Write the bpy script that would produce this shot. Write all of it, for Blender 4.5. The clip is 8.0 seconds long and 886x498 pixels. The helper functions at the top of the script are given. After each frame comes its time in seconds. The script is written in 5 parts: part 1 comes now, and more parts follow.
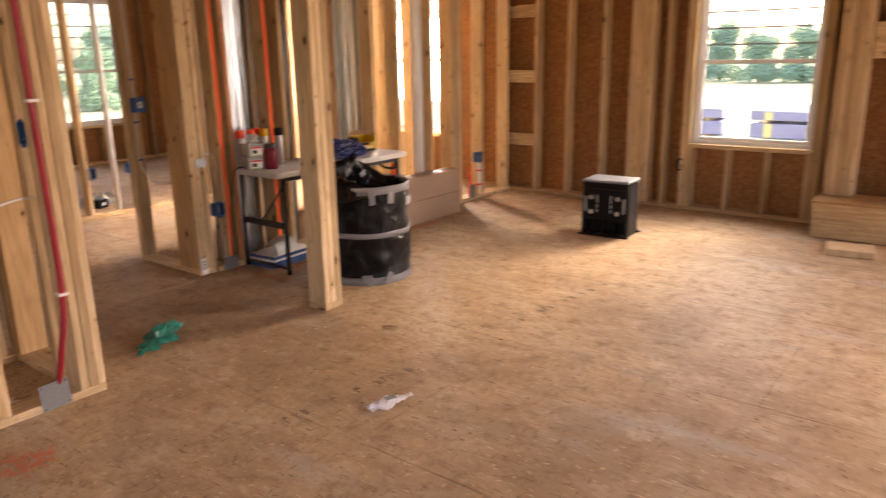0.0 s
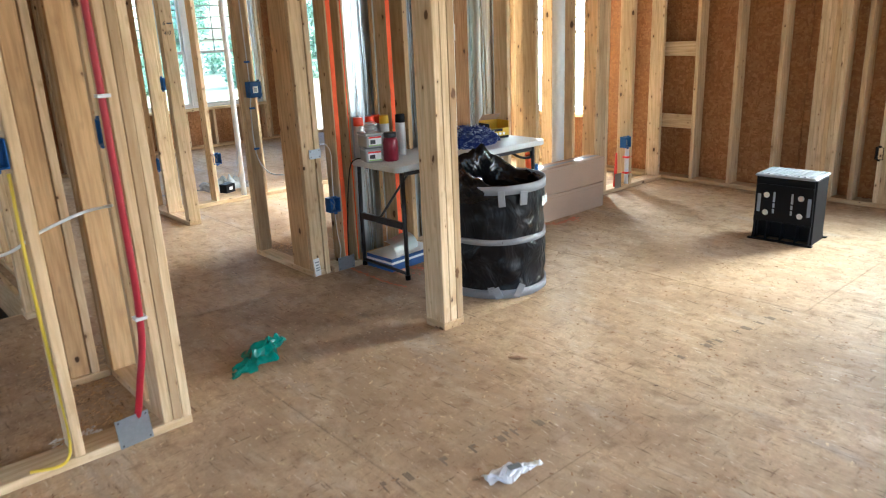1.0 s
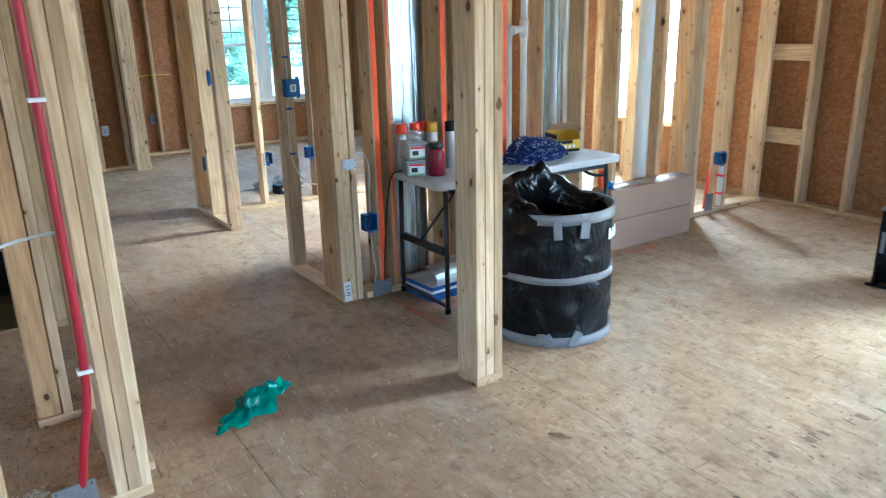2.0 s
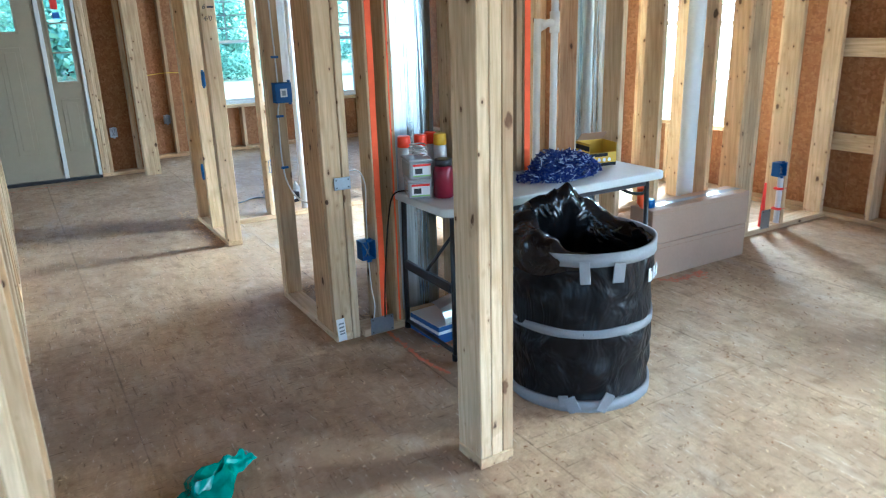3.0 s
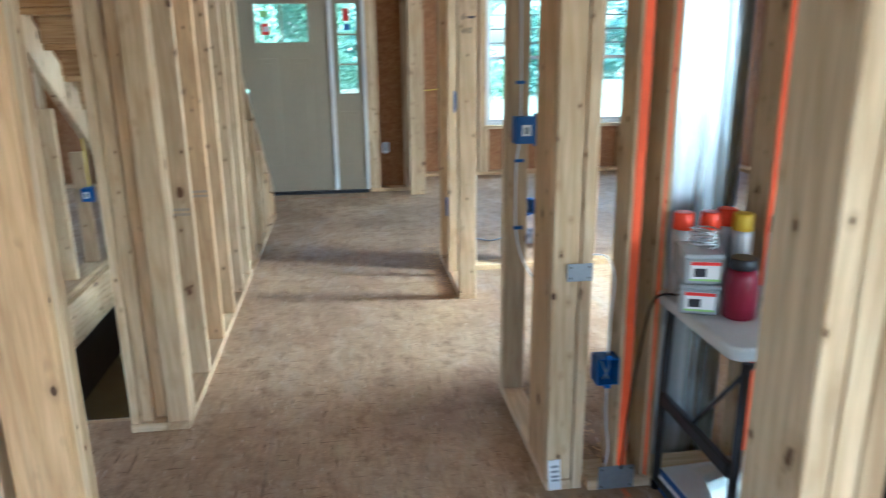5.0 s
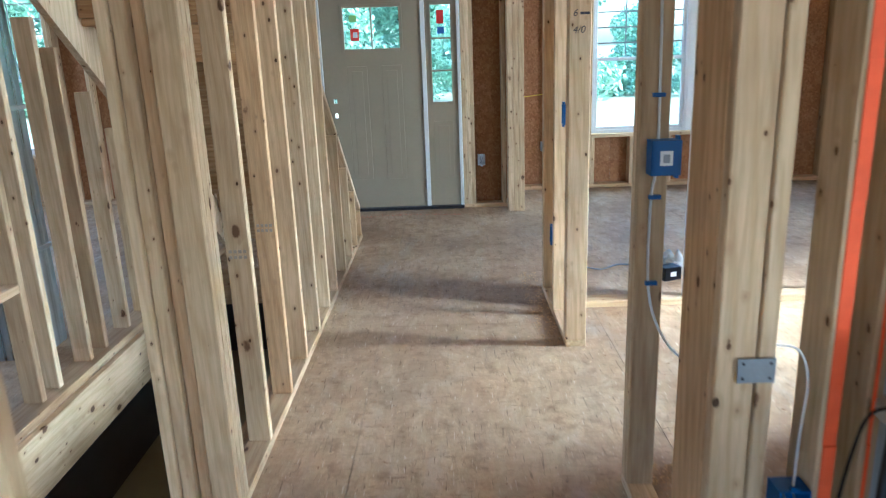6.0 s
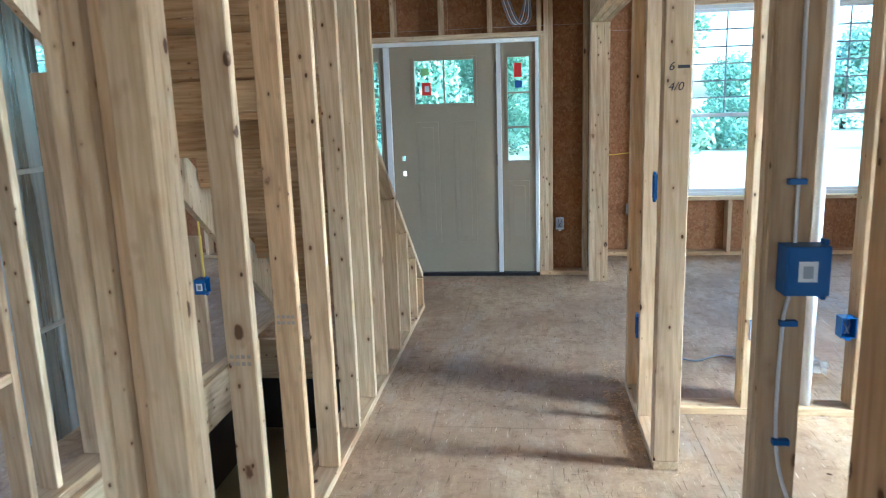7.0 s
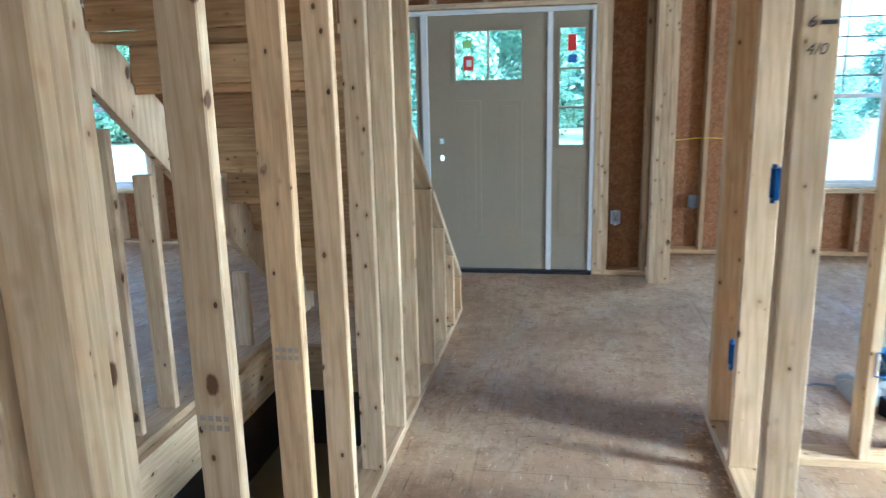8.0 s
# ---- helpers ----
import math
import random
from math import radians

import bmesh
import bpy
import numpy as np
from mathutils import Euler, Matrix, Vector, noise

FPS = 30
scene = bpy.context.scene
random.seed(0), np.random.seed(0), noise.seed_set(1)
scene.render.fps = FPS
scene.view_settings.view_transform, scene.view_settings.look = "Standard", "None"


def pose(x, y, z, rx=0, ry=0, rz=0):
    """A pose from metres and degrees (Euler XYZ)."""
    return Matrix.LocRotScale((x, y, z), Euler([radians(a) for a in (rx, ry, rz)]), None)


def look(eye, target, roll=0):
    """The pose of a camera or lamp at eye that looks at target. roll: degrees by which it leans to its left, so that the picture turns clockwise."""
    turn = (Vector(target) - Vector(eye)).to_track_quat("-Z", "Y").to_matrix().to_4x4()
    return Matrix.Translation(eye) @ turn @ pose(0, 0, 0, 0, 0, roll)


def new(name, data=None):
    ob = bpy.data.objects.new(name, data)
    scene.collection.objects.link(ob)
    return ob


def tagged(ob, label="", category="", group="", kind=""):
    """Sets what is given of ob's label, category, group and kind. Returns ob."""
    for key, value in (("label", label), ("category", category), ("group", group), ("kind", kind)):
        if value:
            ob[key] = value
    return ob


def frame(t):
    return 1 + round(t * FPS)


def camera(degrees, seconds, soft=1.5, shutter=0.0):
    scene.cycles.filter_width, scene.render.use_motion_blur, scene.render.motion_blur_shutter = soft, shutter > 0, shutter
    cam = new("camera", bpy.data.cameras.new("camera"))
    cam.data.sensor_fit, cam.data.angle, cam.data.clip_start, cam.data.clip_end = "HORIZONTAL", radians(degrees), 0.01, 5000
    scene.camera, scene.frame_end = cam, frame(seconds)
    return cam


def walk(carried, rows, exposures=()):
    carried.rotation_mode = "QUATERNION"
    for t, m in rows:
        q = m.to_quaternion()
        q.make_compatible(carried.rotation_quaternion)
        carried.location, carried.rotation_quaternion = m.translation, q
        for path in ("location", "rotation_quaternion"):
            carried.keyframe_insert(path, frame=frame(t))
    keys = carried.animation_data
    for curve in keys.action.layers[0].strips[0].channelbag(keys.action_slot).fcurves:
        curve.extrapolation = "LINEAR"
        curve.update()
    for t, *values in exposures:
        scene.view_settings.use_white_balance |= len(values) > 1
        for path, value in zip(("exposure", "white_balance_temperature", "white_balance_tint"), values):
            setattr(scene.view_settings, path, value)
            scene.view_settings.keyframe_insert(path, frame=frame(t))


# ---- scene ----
cam = camera(63.5, 8.0, soft=1.1, shutter=0.4)
PATH = [
    (0, (3.103, -2.817, 1.498), (1.917, -1.293, 0.977), -1.0),
    (0.5, (2.921, -2.539, 1.496), (1.515, -1.241, 0.915), -0.4),
    (0.8, (2.742, -2.379, 1.495), (1.298, -1.131, 0.899), -1.5),
    (1, (2.64, -2.28, 1.519), (1.195, -1.026, 0.936), -2.4),
    (1.5, (2.461, -1.981, 1.502), (0.973, -0.772, 0.932), -2.0),
    (1.7, (2.394, -1.852, 1.505), (0.854, -0.71, 0.936), -1.2),
    (2.8, (1.883, -1.314, 1.531), (0.252, -0.334, 0.914), -2.4),
    (3, (1.818, -1.21, 1.519), (0.178, -0.237, 0.916), -1.7),
    (3.5, (1.66, -1.01, 1.535), (-0.072, -0.193, 0.955), -0.8),
    (4, (1.42, -0.895, 1.529), (-0.347, -0.139, 0.969), -1.4),
    (4.5, (1.118, -0.795, 1.536), (-0.704, -0.16, 1.003), -1.1),
    (5, (0.835, -0.628, 1.514), (-1.073, -0.383, 0.966), -0.6),
    (5.2, (0.735, -0.605, 1.513), (-1.18, -0.505, 0.95), -0.8),
    (6.3, (-0.03, -0.57, 1.536), (-1.968, -0.647, 1.048), -2.3),
    (6.5, (-0.155, -0.536, 1.574), (-2.106, -0.68, 1.154), -1.8),
    (7, (-0.415, -0.505, 1.554), (-2.361, -0.75, 1.156), -1.9),
    (7.5, (-0.745, -0.587, 1.555), (-2.689, -0.81, 1.139), -1.9),
    (8, (-1.06, -0.643, 1.51), (-2.982, -0.978, 1.068), -1.3),
]
EXPOSURES = [(0.0, 2.9, 8000, 33), (0.5, 3.03, 7400, 27), (1.0, 3.37, 5500, 6), (1.5, 3.38, 4630, 0), (3.0, 3.48, 4480, -1), (4.5, 3.42, 4430, -1), (5.0, 3.48, 4650, 1), (6.5, 3.42, 4580, 3), (8.0, 3.44, 4500, 3)]
walk(cam, [(t, look(eye, target, roll)) for t, eye, target, roll in PATH], EXPOSURES)

# ---------------------------------------------------------------- world and light
world = bpy.data.worlds.new("world")
scene.world = world
world.use_nodes = True
wn = world.node_tree
sky = wn.nodes.new("ShaderNodeTexSky")
sky.sky_type = "NISHITA"
sky.sun_disc = False
sky.sun_elevation = radians(32)
sky.sun_rotation = radians(12)
sky.air_density, sky.dust_density, sky.ozone_density = 1.0, 3.0, 1.0
bg = wn.nodes["Background"]
bg.inputs["Strength"].default_value = 0.15
wn.links.new(sky.outputs[0], bg.inputs[0])

sun_data = bpy.data.lights.new("sun", "SUN")
sun_data.energy, sun_data.angle, sun_data.color = 1.05, radians(72), (1.0, 0.96, 0.90)
sun = new("sun", sun_data)
sun.matrix_world = look((2.0, 28.0, 19.0), (0, 0, 0))

def sky_lamp(name, m, w, h, power):
    """An area lamp set in an opening to stand in for the sky's light."""
    d = bpy.data.lights.new(name, "AREA")
    d.shape, d.size, d.size_y, d.energy, d.color = "RECTANGLE", w, h, power, (1.0, 0.98, 0.95)
    ob = new(name, d)
    ob.matrix_world = m


# fill lamps added in unseen openings; only hall_window_light is at a window in view
sky_lamp("east_opening_light", look((6.49, 2.2, 1.3), (0, 2.0, 0.9)), 3.2, 2.2, 1.2)
sky_lamp("north_opening_light", look((5.05, 4.07, 1.43), (3.4, 0, 0.4)), 1.6, 1.8, 16)
sky_lamp("hall_window_light", look((-2.74, 4.30, 1.62), (-2.75, 0, 0.4)), 1.0, 1.4, 29)
sky_lamp("south_hall_light", look((-5.8, -6.49, 1.45), (-5.8, 0, 1.0)), 1.1, 1.7, 1.6)
sky_lamp("south_stair_light", look((-3.8, -6.49, 1.45), (-3.8, 0, 1.0)), 1.1, 1.7, 1.6)
sky_lamp("east_window_light", look((6.49, -2.3, 1.45), (0, -2.3, 1.0)), 1.6, 1.6, 0.6)
sky_lamp("south_window_light", look((1.7, -6.49, 1.45), (1.7, 0, 1.0)), 1.3, 1.7, 0.6)
sky_lamp("south_side_light", look((4.1, -6.49, 1.45), (4.1, 0, 1.0)), 1.3, 1.7, 0.6)


# ---------------------------------------------------------------- materials
def material(name):
    m = bpy.data.materials.new(name)
    m.use_nodes = True
    n = m.node_tree
    return m, n, n.nodes["Principled BSDF"]


def node(n, kind, **inputs):
    k = n.nodes.new(kind)
    for key, v in inputs.items():
        k.inputs[key.replace("_", " ")].default_value = v
    return k


def ramp(n, fac, stops):
    r = n.nodes.new("ShaderNodeValToRGB")
    el = r.color_ramp.elements
    while len(el) < len(stops):
        el.new(0.5)
    for e, (p, c) in zip(el, stops):
        e.position, e.color = p, (*c, 1)
    n.links.new(fac, r.inputs[0])
    return r.outputs[0]


def mixc(n, fac, a, b, mode="MIX"):
    x = n.nodes.new("ShaderNodeMix")
    x.data_type, x.blend_type = "RGBA", mode
    for sock, v in ((x.inputs[0], fac), (x.inputs[6], a), (x.inputs[7], b)):
        if hasattr(v, "is_output"):
            n.links.new(v, sock)
        else:
            sock.default_value = v if isinstance(v, (int, float)) else (*v, 1)
    return x.outputs[2]


def math_node(n, op, a, b=0.0):
    x = n.nodes.new("ShaderNodeMath")
    x.operation = op
    for sock, v in ((x.inputs[0], a), (x.inputs[1], b)):
        if hasattr(v, "is_output"):
            n.links.new(v, sock)
        else:
            sock.default_value = v
    return x.outputs[0]


def coords(n, scale, shift=True, which="Object"):
    """Object coordinates, moved by the object's own random number, scaled."""
    tc = n.nodes.new("ShaderNodeTexCoord")
    out = tc.outputs[which]
    if shift:
        info = n.nodes.new("ShaderNodeObjectInfo")
        add = n.nodes.new("ShaderNodeVectorMath")
        add.operation = "MULTIPLY_ADD"
        comb = n.nodes.new("ShaderNodeCombineXYZ")
        for i, k in enumerate((37.0, 11.0, 53.0)):
            n.links.new(math_node(n, "MULTIPLY", info.outputs["Random"], k), comb.inputs[i])
        add.inputs[1].default_value = (1, 1, 1)
        n.links.new(out, add.inputs[0])
        n.links.new(comb.outputs[0], add.inputs[2])
        out = add.outputs[0]
    mp = n.nodes.new("ShaderNodeMapping")
    mp.inputs["Scale"].default_value = scale
    n.links.new(out, mp.inputs[0])
    return mp.outputs[0]


def tex(n, kind, vec, **inputs):
    t = node(n, kind, **inputs)
    n.links.new(vec, t.inputs["Vector"])
    return t


def bump(n, p, height, strength, distance=0.01):
    b = n.nodes.new("ShaderNodeBump")
    b.inputs["Strength"].default_value, b.inputs["Distance"].default_value = strength, distance
    n.links.new(height, b.inputs["Height"])
    n.links.new(b.outputs[0], p.inputs["Normal"])


def lumber_material(name, light, dark, knot, knots=0.09, spread=0.25):
    """Sawn softwood with its grain along the local z axis."""
    m, n, p = material(name)
    warp = tex(n, "ShaderNodeTexNoise", coords(n, (3, 3, 0.7)), Scale=1.0, Detail=2.0)
    base = coords(n, (1, 1, 0.06))
    wadd = n.nodes.new("ShaderNodeVectorMath")
    wadd.operation = "MULTIPLY_ADD"
    wadd.inputs[1].default_value = (0.05, 0.05, 0.0)
    n.links.new(warp.outputs["Color"], wadd.inputs[0])
    n.links.new(base, wadd.inputs[2])
    grain = tex(n, "ShaderNodeTexNoise", wadd.outputs[0], Scale=75.0, Detail=5.0, Roughness=0.6)
    col = ramp(n, grain.outputs[0], [(0.3, dark), (0.62, light)])
    info = n.nodes.new("ShaderNodeObjectInfo")
    tint = ramp(n, info.outputs["Random"], [(0.0, (1 - spread, 1 - spread * 1.15, 1 - spread * 1.3)), (0.3, (0.92, 0.88, 0.82)), (0.55, (1.0, 1.0, 1.0)), (0.78, (1.08, 1.09, 1.10)), (1.0, (1.0, 0.86, 0.70))])
    col = mixc(n, 1.0, col, tint, "MULTIPLY")
    blotch = tex(n, "ShaderNodeTexNoise", coords(n, (4, 4, 1.3)), Scale=1.6, Detail=4.0)
    col = mixc(n, 0.5, col, ramp(n, blotch.outputs[0], [(0.35, (0.72, 0.68, 0.62)), (0.6, (1.05, 1.03, 1.0))]), "MULTIPLY")
    smear = tex(n, "ShaderNodeTexNoise", coords(n, (15, 15, 1.1)), Scale=1.0, Detail=6.0, Roughness=0.7)
    col = mixc(n, ramp(n, smear.outputs[0], [(0.58, (0, 0, 0)), (0.74, (0.45, 0.45, 0.45))]), col, tuple(c * 0.55 for c in dark))
    # growth rings cut lengthwise: long wavering bands
    bands = n.nodes.new("ShaderNodeTexWave")
    bands.wave_type, bands.bands_direction = "BANDS", "DIAGONAL"
    bands.inputs["Scale"].default_value, bands.inputs["Distortion"].default_value = 14.0, 7.0
    bands.inputs["Detail"].default_value, bands.inputs["Detail Scale"].default_value = 3.0, 1.2
    n.links.new(coords(n, (1.0, 1.0, 0.085)), bands.inputs["Vector"])
    col = mixc(n, 0.35, col, ramp(n, bands.outputs["Fac"], [(0.1, (1.06, 1.05, 1.03)), (0.75, (0.93, 0.89, 0.82)), (1.0, (0.76, 0.64, 0.48))]), "MULTIPLY")
    # knots of unequal size, some cells with none
    for scale, reach in (((9.0, 9.0, 5.5), 1.0), ((21.0, 21.0, 13.0), 0.8)):
        kv = tex(n, "ShaderNodeTexVoronoi", coords(n, scale), Scale=1.0, Randomness=1.0)
        sep = n.nodes.new("ShaderNodeSeparateColor")
        n.links.new(kv.outputs["Color"], sep.inputs[0])
        own = math_node(n, "MULTIPLY", math_node(n, "POWER", sep.outputs[0], 1.15), knots * 1.7 * reach)
        ratio = math_node(n, "DIVIDE", kv.outputs["Distance"], math_node(n, "ADD", own, 0.004))
        ragged = tex(n, "ShaderNodeTexNoise", coords(n, (60, 60, 45)), Scale=1.0, Detail=3.0)
        ratio = math_node(n, "ADD", ratio, math_node(n, "MULTIPLY", math_node(n, "SUBTRACT", ragged.outputs[0], 0.5), 0.9))
        ring = ramp(n, math_node(n, "MULTIPLY", ratio, 0.3), [(0.28, (0.55, 0.55, 0.55)), (0.75, (0, 0, 0))])
        col = mixc(n, ring, col, tuple(c * f for c, f in zip(dark, (0.72, 0.6, 0.5))))
        col = mixc(n, ramp(n, math_node(n, "MULTIPLY", ratio, 0.5), [(0.36, (1, 1, 1)), (0.52, (0, 0, 0))]), col, mixc(n, sep.outputs[1], knot, tuple(c * 0.45 for c in knot)))
    n.links.new(col, p.inputs["Base Color"])
    p.inputs["Roughness"].default_value = 0.75
    p.inputs["Specular IOR Level"].default_value = 0.25
    bump(n, p, grain.outputs[0], 0.25, 0.004)
    return m


WOOD = lumber_material("softwood_lumber", (0.70, 0.545, 0.35), (0.55, 0.405, 0.245), (0.16, 0.08, 0.035), knots=0.10, spread=0.36)
WOOD_DARK = lumber_material("dark_brown_lumber", (0.46, 0.30, 0.18), (0.30, 0.18, 0.10), (0.10, 0.05, 0.03))
PLY_WOOD = lumber_material("yellow_pine_board", (0.52, 0.34, 0.165), (0.35, 0.205, 0.09), (0.2, 0.09, 0.04), knots=0.08)


def osb_material(name, tones, rough=0.7, dirt=None, flake=1.0):
    """Oriented strand board: overlapping flakes of several tones."""
    m, n, p = material(name)
    v = coords(n, (1, 1, 1), True)
    cols, heights = None, None
    for i, (sx, sy, rot) in enumerate(((16, 44, 0.35), (42, 15, -0.3), (24, 38, 0.8))):
        mp = n.nodes.new("ShaderNodeMapping")
        mp.inputs["Rotation"].default_value = (rot * 0.6, rot * 0.4, rot)
        mp.inputs["Scale"].default_value = (sx * flake, sy * flake, sy * flake * 0.9 if i else sx * flake * 1.6)
        n.links.new(v, mp.inputs[0])
        vo = tex(n, "ShaderNodeTexVoronoi", mp.outputs[0], Scale=1.0, Randomness=1.0)
        sep = n.nodes.new("ShaderNodeSeparateColor")
        n.links.new(vo.outputs["Color"], sep.inputs[0])
        c = ramp(n, sep.outputs[0], [(0.0, tones[0]), (0.35, tones[1]), (0.7, tones[2]), (1.0, tones[3])])
        if cols is None:
            cols, heights = c, sep.outputs[1]
        else:
            pick = math_node(n, "GREATER_THAN", sep.outputs[2], 0.52)
            cols = mixc(n, pick, cols, c)
    fine = tex(n, "ShaderNodeTexNoise", coords(n, (1, 1, 1)), Scale=130.0, Detail=3.0)
    cols = mixc(n, 0.3, cols, ramp(n, fine.outputs[0], [(0.3, (0.6, 0.58, 0.55)), (0.7, (1.15, 1.12, 1.1))]), "MULTIPLY")
    if dirt:
        big = tex(n, "ShaderNodeTexNoise", coords(n, (1, 1, 1), False, "Object"), Scale=1.1, Detail=7.0, Roughness=0.62)
        cols = mixc(n, ramp(n, big.outputs[0], [(0.38, (0, 0, 0)), (0.62, (0.8, 0.8, 0.8))]), cols, dirt)
    n.links.new(cols, p.inputs["Base Color"])
    p.inputs["Roughness"].default_value = rough
    p.inputs["Specular IOR Level"].default_value = 0.3
    bump(n, p, heights, 0.15, 0.003)
    return m


OSB = osb_material("osb_sheathing", ((0.27, 0.115, 0.042), (0.32, 0.145, 0.054), (0.36, 0.17, 0.066), (0.42, 0.21, 0.09)), flake=1.5)


def floor_material():
    """Trodden strand-board subfloor: flakes, scuffs, mud-grey dirt and pale wear."""
    m, n, p = material("subfloor_board")
    geo = n.nodes.new("ShaderNodeNewGeometry")

    def pos(scale, rot=0.0):
        mp = n.nodes.new("ShaderNodeMapping")
        mp.inputs["Scale"].default_value = scale
        mp.inputs["Rotation"].default_value = (0, 0, rot)
        n.links.new(geo.outputs["Position"], mp.inputs[0])
        return mp.outputs[0]
    warp = tex(n, "ShaderNodeTexNoise", pos((1, 1, 1)), Scale=3.0, Detail=3.0)

    def bent(scale, rot, amount):
        add = n.nodes.new("ShaderNodeVectorMath")
        add.operation = "MULTIPLY_ADD"
        add.inputs[1].default_value = (amount, amount, 0)
        n.links.new(warp.outputs["Color"], add.inputs[0])
        n.links.new(pos(scale, rot), add.inputs[2])
        return add.outputs[0]
    col = (0.55, 0.40, 0.252)
    for sc, rot, lo, hi in (((11, 38, 1), 0.3, 0.80, 1.10), ((34, 12, 1), 0.5, 0.82, 1.10), ((90, 60, 1), 1.1, 0.80, 1.12)):
        st = tex(n, "ShaderNodeTexNoise", bent(sc, rot, 6.0), Scale=1.0, Detail=5.0, Roughness=0.7)
        col = mixc(n, 0.55, col, ramp(n, st.outputs[0], [(0.34, (lo, lo * 0.97, lo * 0.92)), (0.64, (hi, hi, hi))]), "MULTIPLY")
    vo = tex(n, "ShaderNodeTexVoronoi", bent((13, 30, 1), 0.35, 5.0), Scale=1.0)
    sep = n.nodes.new("ShaderNodeSeparateColor")
    n.links.new(vo.outputs["Color"], sep.inputs[0])
    col = mixc(n, 0.45, col, ramp(n, sep.outputs[0], [(0.0, (0.80, 0.77, 0.73)), (0.6, (1.0, 1.0, 1.0)), (1.0, (1.14, 1.12, 1.08))]), "MULTIPLY")
    soft = tex(n, "ShaderNodeTexNoise", pos((1, 1, 1)), Scale=9.0, Detail=7.0, Roughness=0.68)
    mud = tex(n, "ShaderNodeTexNoise", pos((0.8, 1.0, 1)), Scale=0.8, Detail=8.0, Roughness=0.62)
    col = mixc(n, ramp(n, mud.outputs[0], [(0.43, (0, 0, 0)), (0.6, (0.75, 0.75, 0.75))]), col, (0.32, 0.21, 0.122))
    grey = tex(n, "ShaderNodeTexNoise", pos((0.5, 1.7, 1), 0.12), Scale=1.3, Detail=7.0, Roughness=0.65)
    col = mixc(n, ramp(n, grey.outputs[0], [(0.56, (0, 0, 0)), (0.7, (0.5, 0.5, 0.5))]), col, (0.42, 0.39, 0.35))
    col = mixc(n, ramp(n, soft.outputs[0], [(0.52, (0, 0, 0)), (0.70, (0.75, 0.75, 0.75))]), col, (0.235, 0.15, 0.085))
    pale = tex(n, "ShaderNodeTexNoise", bent((1.3, 2.4, 1), 0.5, 0.6), Scale=2.3, Detail=9.0, Roughness=0.72)
    col = mixc(n, ramp(n, pale.outputs[0], [(0.52, (0, 0, 0)), (0.72, (0.55, 0.55, 0.55))]), col, (0.66, 0.53, 0.38))
    specks = tex(n, "ShaderNodeTexVoronoi", bent((1, 1, 1), 0.0, 0.2), Scale=15.0)
    col = mixc(n, ramp(n, specks.outputs["Distance"], [(0.03, (0.7, 0.7, 0.7)), (0.07, (0, 0, 0))]), col, (0.12, 0.08, 0.05))
    # dirt trodden into the joints between the boards, broken along their length
    sy = n.nodes.new("ShaderNodeSeparateXYZ")
    n.links.new(geo.outputs["Position"], sy.inputs[0])
    off = math_node(n, "PINGPONG", math_node(n, "ADD", sy.outputs[1], 12.4 - 0.25), 0.62)
    rough_edge = tex(n, "ShaderNodeTexNoise", pos((1, 1, 1)), Scale=16.0, Detail=5.0, Roughness=0.7)
    along = tex(n, "ShaderNodeTexNoise", pos((1.6, 0.4, 1)), Scale=1.0, Detail=5.0, Roughness=0.7)
    seam = math_node(n, "ADD", off, math_node(n, "MULTIPLY", rough_edge.outputs[0], 0.035))
    near = ramp(n, seam, [(0.013, (1, 1, 1)), (0.026, (0, 0, 0))])
    some = ramp(n, along.outputs[0], [(0.42, (0, 0, 0)), (0.58, (0.6, 0.6, 0.6))])
    col = mixc(n, math_node(n, "MULTIPLY", near, some), col, (0.13, 0.095, 0.065))
    scuff = tex(n, "ShaderNodeTexNoise", bent((2.2, 14, 1), 0.25, 1.2), Scale=1.0, Detail=6.0, Roughness=0.75)
    col = mixc(n, ramp(n, scuff.outputs[0], [(0.60, (0, 0, 0)), (0.72, (0.65, 0.65, 0.65))]), col, (0.22, 0.16, 0.11))
    # short torn flakes and boot scratches, dark and pale, in two directions
    for sc, rot, lo, hi, tone in (((9, 70, 1), 0.45, 0.62, 0.70, (0.17, 0.11, 0.06)), ((75, 10, 1), 0.2, 0.63, 0.71, (0.19, 0.125, 0.07)), ((14, 85, 1), 1.0, 0.64, 0.72, (0.72, 0.60, 0.44))):
        sh = tex(n, "ShaderNodeTexNoise", bent(sc, rot, 3.0), Scale=1.0, Detail=2.5, Roughness=0.55)
        col = mixc(n, ramp(n, sh.outputs[0], [(lo, (0, 0, 0)), (hi, (0.7, 0.7, 0.7))]), col, tone)
    n.links.new(col, p.inputs["Base Color"])
    n.links.new(ramp(n, soft.outputs[0], [(0.3, (0.5, 0.5, 0.5)), (0.7, (0.75, 0.75, 0.75))]), p.inputs["Roughness"])
    p.inputs["Specular IOR Level"].default_value = 0.15
    bump(n, p, soft.outputs[0], 0.25, 0.006)
    return m


FLOOR = floor_material()


